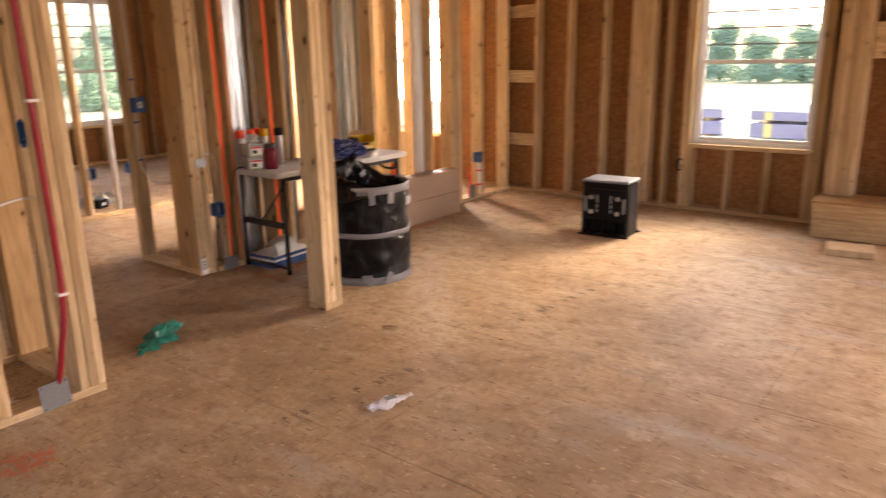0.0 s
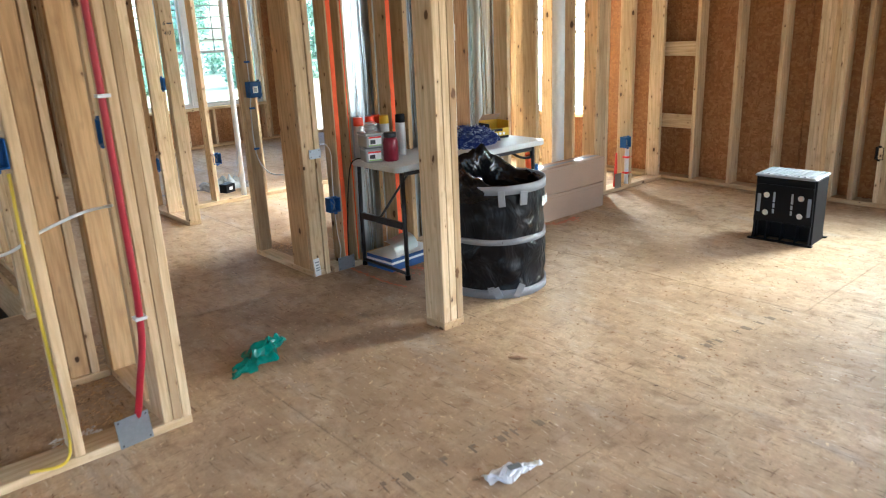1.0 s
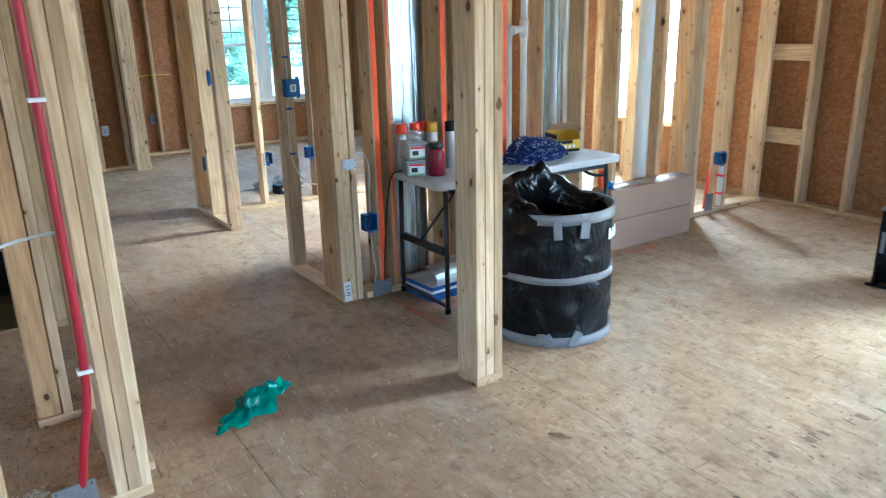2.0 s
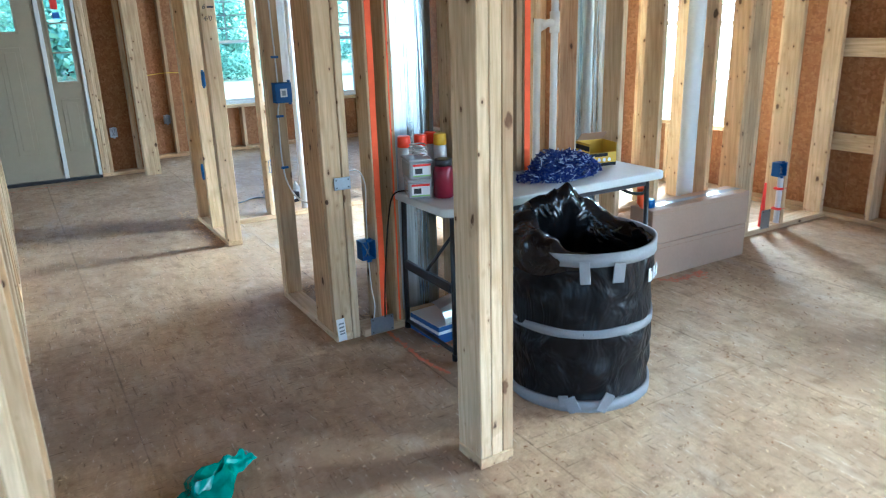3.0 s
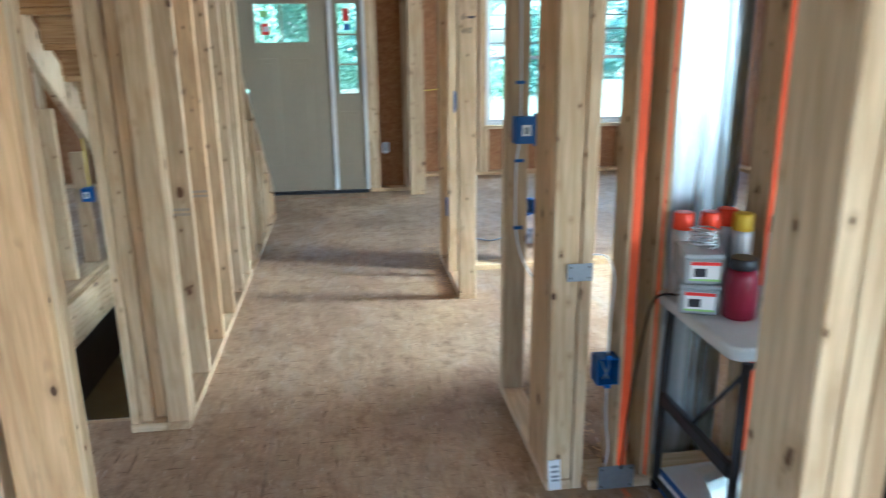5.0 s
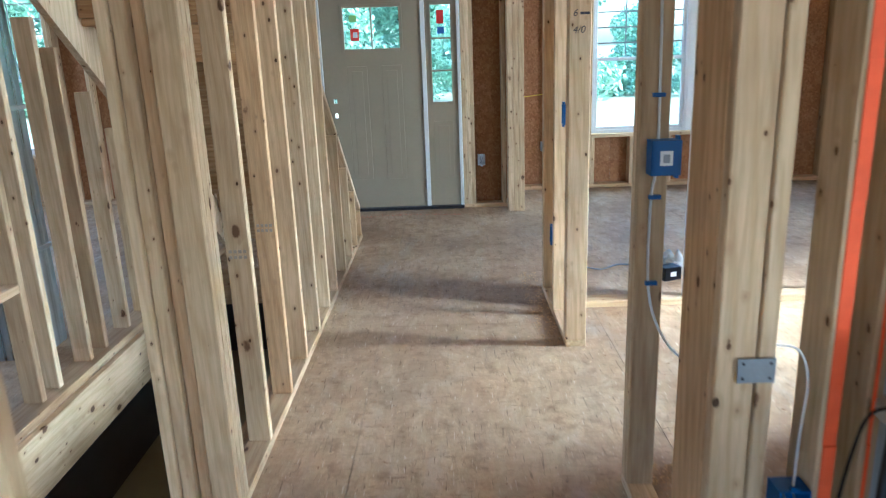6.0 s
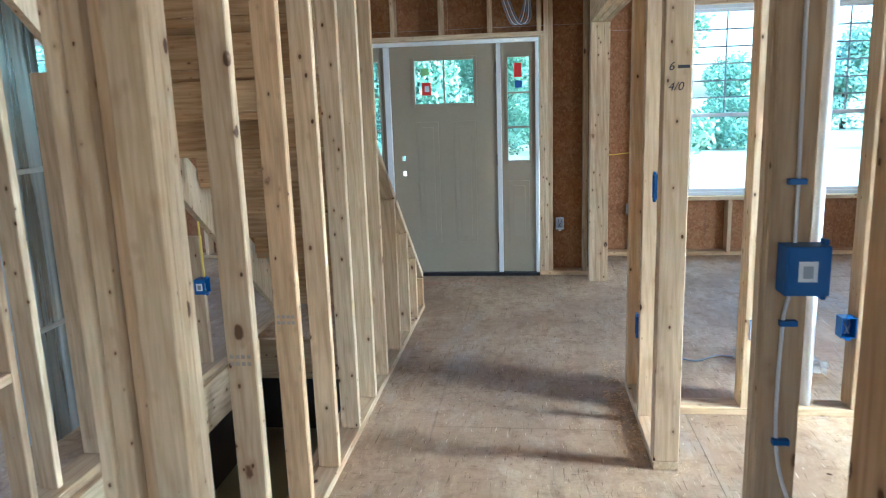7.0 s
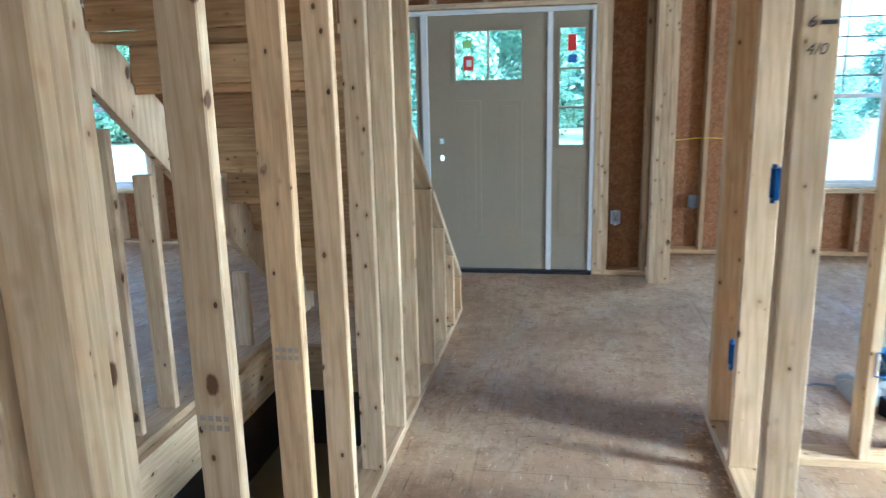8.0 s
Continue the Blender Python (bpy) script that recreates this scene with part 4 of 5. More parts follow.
# drain pipes and ducts
run("white_drain_pipe", [(-1.335, 2.53, 0.04), (-1.335, 2.53, 2.66)], 0.052, PVC, "thick white plastic drain stack rising beside the cartons", "pipe", 20)
dp = run("white_drain_pipe", smooth([(-2.2, 1.97, 0.0), (-2.2, 1.97, 1.40), (-2.2, 1.985, 1.47), (-2.2, 2.03, 1.49), (-2.2, 2.11, 1.50)]), 0.026, PVC, "white plastic drain pipe with an elbow behind the table", "pipe", 14)
part("coupling", tube([(0, 0.0, 0.02), (0, 0.0, 0.10)], 0.034, 14), BLACK, dp)
part("coupling", tube([(0, 0.02, 1.475), (0, 0.06, 1.492)], 0.034, 14), PVC, dp)
dp = run("white_drain_pipe", [(-2.2, 2.12, 0.0), (-2.2, 2.12, 2.7)], 0.026, PVC, "upright white plastic drain pipe behind the table", "pipe", 14)
part("coupling", tube([(0, 0, 1.43), (0, 0, 1.57)], 0.034, 14), PVC, dp)
part("coupling", tube([(0, 0, 0.02), (0, 0, 0.10)], 0.034, 14), BLACK, dp)
run("white_drain_pipe", [(-3.92, 0.83, 0.04), (-3.92, 0.83, 2.66)], 0.026, PVC, "upright white plastic pipe in the front room partition", "pipe", 16)
cp = run("white_conduit", [(-1.30, 3.51, 0.04), (-1.30, 3.51, 0.395)], 0.022, PVC, "white conduit under an outlet box with red clamps", "pipe", 12)
for z in (0.1, 0.25):
    part("clamp", box(-0.03, 0.03, -0.035, 0.035, z, z + 0.016, 0.003), STICK_RED, cp)
run("red_pipe_stub", [(-1.30, 3.33, 0.04), (-1.30, 3.34, 0.36)], [0.02, 0.008], STICK_RED, "short tapering red pipe stub on the bottom plate", "pipe", 10)


def duct(m, w, d, h, label, seams=()):
    """A sheet-metal riser with standing seams and cross-broken faces; local origin at its foot."""
    ob = thing("sheet_metal_duct", m, label, "duct", "ducts")
    bm = bmesh.new()
    nx = 9
    prof = []
    for i in range(nx):
        u = -w / 2 + w * i / (nx - 1)
        prof.append((u, -d / 2 - 0.006 * math.sin(math.pi * i / (nx - 1))))
    for i in range(nx):
        u = w / 2 - w * i / (nx - 1)
        prof.append((u, d / 2 + 0.006 * math.sin(math.pi * i / (nx - 1))))
    rows = 14
    rings = [[bm.verts.new((x + random.uniform(-0.001, 0.001), y + random.uniform(-0.0025, 0.0025), h * j / rows)) for x, y in prof] for j in range(rows + 1)]
    for a, b in zip(rings, rings[1:]):
        for k in range(len(prof)):
            f = bm.faces.new((a[k], a[(k + 1) % len(prof)], b[(k + 1) % len(prof)], b[k]))
            f.smooth = True
    part("duct_wall", bm, GALV_DUCT, ob)
    for z in seams:
        part("drive_seam", box(-w / 2 - 0.008, w / 2 + 0.008, -d / 2 - 0.012, d / 2 + 0.012, z, z + 0.025, 0.003), GALV, ob)
    for x in (-w / 2, w / 2):
        part("corner_seam", box(x - 0.006, x + 0.006, -d / 2 - 0.010, -d / 2 + 0.004, 0.0, h, 0.002), GALV, ob)
    return ob


duct(pose(-1.52, 0.53, 0.0, 0, 0, EAST), 0.30, 0.18, TOP, "tall galvanised sheet-metal duct between studs of the utility partition")
duct(pose(-1.52, 0.955, 0.0, 0, 0, EAST), 0.20, 0.18, TOP, "tall galvanised sheet-metal duct between studs of the utility partition")
duct(pose(-2.30, 2.62, 0.0, 0, 0, EAST), 0.27, 0.13, TOP, "tall galvanised sheet-metal duct behind the drain pipes")
duct(pose(-3.50, -2.92, 0.0, 0, 0, SOUTH + 180), 0.30, 0.22, TOP, "grey sheet-metal duct standing beyond the stairwell", (0.55, 1.3))


def painted_stud(y0, y1, face):
    """A stud of the utility wall with a sprayed orange stripe down its front."""
    st = lumber("stud", -1.40, -1.272, y0, y1, S38 + 0.001, TOP - 0.08, pu)
    loc = st.location
    for k in range(9):
        z0 = 0.05 + k * 0.285
        e = random.uniform(-0.004, 0.004)
        part("paint_stripe", box(face[0] + e - loc.x, face[1] + e - loc.x, face[2] - loc.y, face[3] - loc.y, z0 - loc.z, z0 + 0.2853 - loc.z), ORANGE, st, "sprayed orange stripe")


painted_stud(0.237, 0.275, (-1.2715, -1.268, 0.246, 0.276))
painted_stud(0.335, 0.373, (-1.2715, -1.268, 0.346, 0.354))
painted_stud(0.70, 0.74, (-1.2705, -1.268, 0.703, 0.735))
painted_stud(1.15, 1.19, (-1.2705, -1.268, 1.152, 1.188))


# ---------------------------------------------------------------- folding table and what lies on it
TZ = 0.735
table = thing("folding_table", pose(-1.045, 1.045, 0), "white plastic folding table with black steel legs", "table")
bm = bmesh.new()
tops = []
for inset, z in ((0.006, TZ - 0.042), (0.0, TZ - 0.036), (0.0, TZ - 0.008), (0.003, TZ - 0.002), (0.010, TZ)):
    ring = []
    for sx, sy, a0 in ((1, 1, 0), (-1, 1, 90), (-1, -1, 180), (1, -1, 270)):
        for k in range(7):
            a = radians(a0 + 15 * k)
            ring.append(bm.verts.new((sx * (0.2525 - 0.045) + (0.045 - inset) * math.cos(a), sy * (0.695 - 0.045) + (0.045 - inset) * math.sin(a), z)))
    tops.append(ring)
for ra, rb in zip(tops, tops[1:]):
    for k in range(28):
        bm.faces.new((ra[k], ra[(k + 1) % 28], rb[(k + 1) % 28], rb[k]))
bm.faces.new(tops[0][::-1])
bm.faces.new(tops[-1])
part("tabletop", bm, TABLE_TOP, table)
part("apron_rail", box(-0.215, -0.195, -0.60, 0.60, TZ - 0.075, TZ - 0.042, 0.004), DARK_METAL, table)
part("apron_rail", box(0.195, 0.215, -0.60, 0.60, TZ - 0.075, TZ - 0.042, 0.004), DARK_METAL, table)
for y, s in ((-0.655, 1), (0.60, -1)):
    for x in (-0.215, 0.255 if s > 0 else 0.215):
        leg = part("leg", tube([(x, y, 0.015), (x, y, 0.36), (x * 0.97, y + s * 0.005, TZ - 0.045)], 0.0135, 12), DARK_METAL, table)
        part("foot_cap", tube([(x, y, 0.0), (x, y, 0.03)], 0.017, 12), BLACK, leg)
    part("cross_bar", tube([(-0.215, y, 0.04), (0.245, y, 0.04)], 0.011, 10), DARK_METAL, table)
    part("brace_panel", box(-0.205, 0.235, y - 0.012, y + 0.012, 0.33, 0.375, 0.004), DARK_METAL, table)
    part("brace", tube([(0.0, y, 0.37), (0.0, y + s * 0.30, TZ - 0.06)], 0.008, 8), DARK_METAL, table)


def lathe(profile, sides=20):
    """A round body from (radius, height) pairs."""
    bm = bmesh.new()
    rings = [[bm.verts.new((r * math.cos(k * 2 * math.pi / sides), r * math.sin(k * 2 * math.pi / sides), z)) for k in range(sides)] for r, z in profile]
    for a, b in zip(rings, rings[1:]):
        for k in range(sides):
            f = bm.faces.new((a[k], a[(k + 1) % sides], b[(k + 1) % sides], b[k]))
            f.smooth = True
    bm.faces.new(rings[0][::-1])
    bm.faces.new(rings[-1])
    return bm


CAP_RED = plain("orange_red_cap", (0.85, 0.06, 0.015), 0.35, amount=0.05, bumps=0)
CAN_PRINT = plain("printed_can_steel", (0.52, 0.50, 0.50), 0.35, 0.4, amount=0.2, bumps=0.02)
CLEAR_PLASTIC, n_, p_ = material("clear_plastic")
p_.inputs["Base Color"].default_value = (0.82, 0.85, 0.86, 1)
p_.inputs["Roughness"].default_value = 0.12
p_.inputs["Transmission Weight"].default_value = 0.55
p_.inputs["IOR"].default_value = 1.3


def spray_can(x, y, cap_mat, label):
    ob = thing("spray_can", pose(x, y, TZ, 0, 0, random.uniform(0, 360)), label, "spray can", "spray cans on the table")
    part("can", lathe([(0.030, 0.0), (0.033, 0.003), (0.033, 0.205), (0.031, 0.215), (0.026, 0.22)]), CAN_PRINT, ob)
    part("cap", lathe([(0.031, 0.216), (0.0325, 0.218), (0.031, 0.265), (0.028, 0.270)]), cap_mat, ob)


spray_can(-1.235, 0.40, CAP_RED, "spray paint can with an orange-red cap on the folding table")
spray_can(-1.225, 0.485, CAP_RED, "spray paint can with an orange-red cap on the folding table")
spray_can(-1.262, 0.56, CAP_RED, "spray paint can with an orange-red cap on the folding table")
spray_can(-1.19, 0.575, YELLOW, "spray paint can with a yellow cap on the folding table")
spray_can(-1.14, 0.67, BLACK, "spray paint can with a black cap on the folding table")


def fastener_box(m, label):
    ob = thing("fastener_box", m, label, "plastic box", "stacked fastener boxes")
    part("tub", box(-0.075, 0.075, -0.055, 0.055, 0.0, 0.078, 0.006), CLEAR_PLASTIC, ob)
    part("lid", box(-0.079, 0.079, -0.059, 0.059, 0.079, 0.092, 0.004), CLEAR_PLASTIC, ob)
    part("contents", box(-0.066, 0.066, -0.046, 0.046, 0.006, 0.055, 0.004), GREY_METAL, ob)
    lab = part("printed_label", box(0.0755, 0.0775, -0.04, 0.045, 0.012, 0.07), WHITE, ob)
    part("label_stripe", box(0.0778, 0.0788, -0.04, 0.045, 0.06, 0.07), STICK_RED, lab)
    part("label_stripe", box(0.0778, 0.0788, -0.04, 0.045, 0.012, 0.018), STICK_GREEN, lab)
    part("label_bar", box(0.0778, 0.0788, -0.03, 0.005, 0.025, 0.05), DARK_METAL, lab)


fastener_box(pose(-1.115, 0.40, TZ, 0, 0, -20), "clear plastic box of fasteners with a printed label on the table")
fastener_box(pose(-1.12, 0.403, TZ + 0.0925, 0, 0, -14), "clear plastic box of fasteners with a printed label on another box")

jar = thing("red_jar", pose(-1.015, 0.485, TZ), "dark red plastic jar with a grey lid on the folding table", "jar")
JAR_RED = plain("dark_red_plastic", (0.20, 0.008, 0.025), 0.35, amount=0.08, bumps=0.02)
part("jar_body", lathe([(0.043, 0.0), (0.048, 0.006), (0.048, 0.12), (0.042, 0.145), (0.036, 0.15)]), JAR_RED, jar)
part("lid", lathe([(0.039, 0.15), (0.041, 0.152), (0.041, 0.178), (0.037, 0.182)]), DARK_METAL, jar)
coil = thing("wire_coil", pose(-1.12, 0.413, TZ + 0.19), "small coil of silver wire on the fastener boxes", "wire coil")
part("coil_wire", tube([(0.045 * math.cos(a * 0.55) * (1 + 0.1 * math.sin(a * 2.1)), 0.04 * math.sin(a * 0.55), 0.004 + 0.0009 * a + 0.003 * math.sin(a * 1.3)) for a in range(58)], 0.003, 6), GALV, coil)

bottle = thing("water_bottle", pose(-0.87, 0.72, TZ), "clear plastic water bottle on the folding table", "bottle")
part("bottle_body", lathe([(0.028, 0.0), (0.032, 0.01), (0.030, 0.05), (0.032, 0.09), (0.030, 0.13), (0.032, 0.15), (0.014, 0.19), (0.013, 0.205)]), CLEAR_PLASTIC, bottle)
part("cap", lathe([(0.015, 0.205), (0.015, 0.222)]), WHITE, bottle)

# heap of blue wire nuts
NUT_BLUE = plain("blue_twist_strips", (0.010, 0.030, 0.20), 0.35, amount=0.4, bumps=0)
NUT_PALE = plain("pale_twist_strips", (0.42, 0.47, 0.62), 0.35, amount=0.2, bumps=0)
heap = thing("heap_of_blue_ties", pose(-1.03, 1.20, TZ), "loose heap of shiny blue ties with pale strands on the table", "heap", kind="stuff")
rnd = random.Random(5)
for nm, mt, count in (("blue_ties", NUT_BLUE, 1500), ("pale_ties", NUT_PALE, 260)):
    bm = bmesh.new()
    for i in range(count):
        a, q = rnd.uniform(0, 2 * math.pi), math.sqrt(rnd.random())
        x, y = 0.14 * q * math.cos(a), 0.255 * q * math.sin(a)
        dome = 0.135 * max(0.0, 1 - ((x / 0.14) ** 2 + ((y - 0.04) / 0.23) ** 2)) ** 0.8 + 0.05 * max(0, 1 - ((x / 0.12) ** 2 + ((y + 0.13) / 0.12) ** 2))
        z = 0.004 + dome * (0.25 + 0.75 * rnd.random() ** 0.5) + (0.004 if mt is NUT_PALE else 0)
        d = Vector((rnd.uniform(-1, 1), rnd.uniform(-1, 1), rnd.uniform(-0.5, 0.5))).normalized() * rnd.uniform(0.008, 0.017)
        if z - abs(d.z) < 0.002:
            z = 0.003 + abs(d.z)
        add_tube(bm, [Vector((x, y, z)) - d, Vector((x, y, z)) + d], 0.0032, 4)
    part(nm, bm, mt, heap)
bm = bmesh.new()
bmesh.ops.create_uvsphere(bm, u_segments=18, v_segments=9, radius=1.0, matrix=Matrix.LocRotScale((0, 0.035, 0.0), None, (0.115, 0.2, 0.085)))
bmesh.ops.bisect_plane(bm, geom=[*bm.verts, *bm.edges, *bm.faces], plane_co=(0, 0, 0.002), plane_no=(0, 0, -1), clear_outer=True)
part("heap_core", bm, NUT_BLUE, heap)

yb = thing("yellow_carton", pose(-1.17, 1.58, TZ, 0, 0, -12), "open yellow and black printed carton on the folding table", "carton")
for nm, c in (("end_wall", (-0.075, 0.075, -0.085, -0.082, 0.0, 0.125)), ("end_wall", (-0.075, 0.075, 0.082, 0.085, 0.0, 0.125)), ("front_wall", (0.072, 0.075, -0.082, 0.082, 0.0, 0.075)),
              ("back_wall", (-0.075, -0.072, -0.082, 0.082, 0.0, 0.125)), ("base", (-0.072, 0.072, -0.082, 0.082, 0.0, 0.003))):
    part(nm, box(*c), YELLOW, yb)
part("dark_band", box(0.0755, 0.0765, -0.084, 0.084, 0.0, 0.018), BLACK, yb)
part("dark_band", box(-0.074, 0.074, -0.0865, -0.0855, 0.0, 0.018), BLACK, yb)
part("dark_band", box(0.0755, 0.0766, -0.084, 0.03, 0.052, 0.072), BLACK, yb)
part("dark_band", box(-0.074, 0.074, -0.0866, -0.0856, 0.085, 0.112), BLACK, yb)
for k in range(4):
    part("printed_mark", tube([(-0.05 + 0.032 * k, -0.0855, 0.05), (-0.05 + 0.032 * k, -0.0875, 0.05)], 0.011, 12), WHITE, yb)
    part("printed_mark", tube([(0.0755, -0.055 + 0.032 * k, 0.034), (0.0775, -0.055 + 0.032 * k, 0.034)], 0.010, 12), WHITE, yb)
fl = part("flap", box(-0.004, 0.0, -0.08, 0.08, 0.0, 0.07), CARDBOARD, yb, "brown inner flap")
fl.matrix_local = pose(-0.073, 0, 0.125, 0, 50, 0)

under = thing("blue_carton", pose(-1.12, 0.60, 0.0, 0, 0, 4), "flat blue and white carton on the floor under the table", "carton")
CARTON_BLUE = plain("blue_print_card", (0.03, 0.10, 0.32), 0.5, amount=0.1, bumps=0)
part("carton_body", box(-0.13, 0.13, -0.20, 0.20, 0.0, 0.09, 0.003), CARTON_BLUE, under)
part("white_band", box(-0.131, 0.1312, -0.2012, 0.2012, 0.052, 0.068), WHITE, under)
part("carton_lid", box(-0.128, 0.128, -0.198, 0.198, 0.0905, 0.094, 0.001), WHITE, under)
tray = thing("metal_offcut", pose(-1.12, 0.55, 0.0945, 0, 0, 20), "bent sheet-metal offcut lying on a carton", "offcut")
bm = bmesh.new()
rows = [[bm.verts.new((0.10 * math.cos(a * 0.3), -0.14 + 0.28 * b / 5, 0.001 + 0.10 * math.sin(a * 0.3))) for b in range(6)] for a in range(6)]
for a in range(5):
    for b in range(5):
        bm.faces.new((rows[a][b], rows[a + 1][b], rows[a + 1][b + 1], rows[a][b + 1]))
bmesh.ops.solidify(bm, geom=list(bm.faces), thickness=0.002)
part("sheet", bm, GALV, tray)

# cartons beside the table
for k, (z, dy, dx) in enumerate(((0.0, 0.0, 0.0), (0.216, 0.012, -0.004))):
    cb = thing("long_carton", pose(-1.125 + dx, 2.35 + dy, z), "long plain brown cardboard carton stacked beside the partition", "carton", "stacked long cartons")
    part("carton_body", box(-0.09, 0.09, -0.44, 0.44, 0.0, 0.214, 0.004), CARDBOARD, cb)
    part("tape", box(-0.025, 0.025, -0.4406, 0.4406, 0.2142, 0.2148), CLEAR_PLASTIC, cb)
    part("flap_seam", box(0.0901, 0.0904, -0.435, 0.435, 0.185, 0.187), WOOD_DARK, cb)
cup = thing("blue_tape_roll", pose(-1.13, 1.97, 0.4315), "small roll of blue tape on a carton", "tape roll")
part("roll", lathe([(0.025, 0.0), (0.045, 0.001), (0.045, 0.045), (0.025, 0.046)]), BLUE, cup)
hk = thing("tool_hose", pose(-0.98, 1.72, 0.4), "black hose and orange tool hung under the table edge", "hose")
part("hose", tube(smooth([(-0.06, -0.15, 0.27), (0.0, -0.08, 0.20), (0.02, 0.03, 0.18), (-0.03, 0.10, 0.22), (-0.08, 0.12, 0.30)]), 0.010, 8), BLACK, hk)
part("handle", tube([(-0.03, 0.06, 0.20), (-0.05, 0.10, 0.10), (-0.06, 0.12, 0.073)], [0.02, 0.028, 0.02], 10), ORANGE, hk)

# ---------------------------------------------------------------- pop-up bin with a liner
BIN_CLOTH, n_, p_ = material("black_coated_cloth")
t1 = tex(n_, "ShaderNodeTexNoise", coords(n_, (1, 1, 0.6)), Scale=6.0, Detail=3.0, Roughness=0.5, Distortion=1.2)
n_.links.new(ramp(n_, t1.outputs[0], [(0.35, (0.004, 0.004, 0.005)), (0.7, (0.011, 0.011, 0.012))]), p_.inputs["Base Color"])
p_.inputs["Roughness"].default_value = 0.36
p_.inputs["Specular IOR Level"].default_value = 0.22
bump(n_, p_, t1.outputs[0], 0.9, 0.05)
LINER, n_, p_ = material("black_bag_film")
t1 = tex(n_, "ShaderNodeTexNoise", coords(n_, (1, 1, 1)), Scale=6.0, Detail=3.0, Roughness=0.45, Distortion=0.8)
p_.inputs["Base Color"].default_value = (0.008, 0.008, 0.009, 1)
p_.inputs["Roughness"].default_value = 0.14
p_.inputs["Specular IOR Level"].default_value = 0.35
bump(n_, p_, t1.outputs[0], 0.8, 0.04)
BAND = plain("grey_webbing", (0.27, 0.27, 0.28), 0.7, 0, 120.0, 0.25, 0.2)

BR, BH = 0.305, 0.665
bin_ = thing("pop_up_bin", pose(-0.352, 0.745, 0), "black collapsible cloth bin with grey bands and a black bag liner", "waste bin")


def wavy_ring(bm, n, r, z, seed, amp, zamp=0.0):
    return [bm.verts.new(((r + amp * noise.noise((math.cos(a) * 2.2 + seed, math.sin(a) * 2.2, z * 5))) * math.cos(a), (r + amp * noise.noise((math.cos(a) * 2.2 + seed, math.sin(a) * 2.2, z * 5))) * math.sin(a),
                          z + zamp * noise.noise((math.cos(a) * 1.7, math.sin(a) * 1.7 + seed, 3.1)))) for a in (k * 2 * math.pi / n for k in range(n))]


def skin(bm, rings):
    for a, b in zip(rings, rings[1:]):
        n = len(a)
        for k in range(n):
            f = bm.faces.new((a[k], a[(k + 1) % n], b[(k + 1) % n], b[k]))
            f.smooth = True


bm = bmesh.new()
rings = []
for j in range(29):
    z = 0.012 + (BH - 0.012) * j / 28
    pinch = 1 - 0.018 * math.sin(math.pi * ((z % 0.35) / 0.35))
    rings.append(wavy_ring(bm, 96, BR * pinch, z, 1.0 + 0.6 * math.sin(z * 31), 0.016))
skin(bm, rings)
bm.faces.new(rings[0][::-1])
part("cloth_wall", bm, BIN_CLOTH, bin_)
for z0, z1, extra in ((0.0, 0.05, 0.008), (0.325, 0.36, 0.004), (BH - 0.045, BH + 0.004, 0.006)):
    bm = bmesh.new()
    rr = [wavy_ring(bm, 72, BR + extra, z, 1.0, 0.006, 0.004) for z in (z0, z1)]
    inn = [wavy_ring(bm, 72, BR + extra - 0.012, z, 1.0, 0.006, 0.004) for z in (z1, z0)]
    skin(bm, [*rr, *inn, rr[0]])
    part("grey_band", bm, BAND, bin_)
for a, z, w, h, tilt in ((-38, 0.60, 0.04, 0.09, 4), (-14, 0.595, 0.05, 0.08, -4), (-44, 0.03, 0.05, 0.07, 25), (-20, 0.03, 0.045, 0.085, -30), (-50, 0.05, 0.04, 0.05, 10)):
    s = bmesh.new()
    add_box(s, -0.003, 0.003, -w / 2, w / 2, -h / 2, h / 2, 0.002)
    part("strap_tab", s, BAND, bin_, "grey webbing tab", pose((BR + 0.016) * math.cos(radians(a)), (BR + 0.016) * math.sin(radians(a)), max(z, h / 2 + 0.002), tilt, 0, a))
for i, (dz, hh) in enumerate(((0.0, 0.055), (0.0, 0.05), (0.0, 0.055))):
    a = radians(20 + i * 7.5)
    mk = bmesh.new()
    add_box(mk, -0.002, 0.002, -0.014, 0.002, -hh / 2, hh / 2)
    add_box(mk, -0.002, 0.002, 0.004, 0.014, -hh / 2 + 0.022 * (i % 2), hh / 2 - 0.018)
    part("printed_mark", mk, WHITE, bin_, "white printed mark", pose((BR + 0.010) * math.cos(a), (BR + 0.010) * math.sin(a), 0.545, 0, 0, math.degrees(a)))
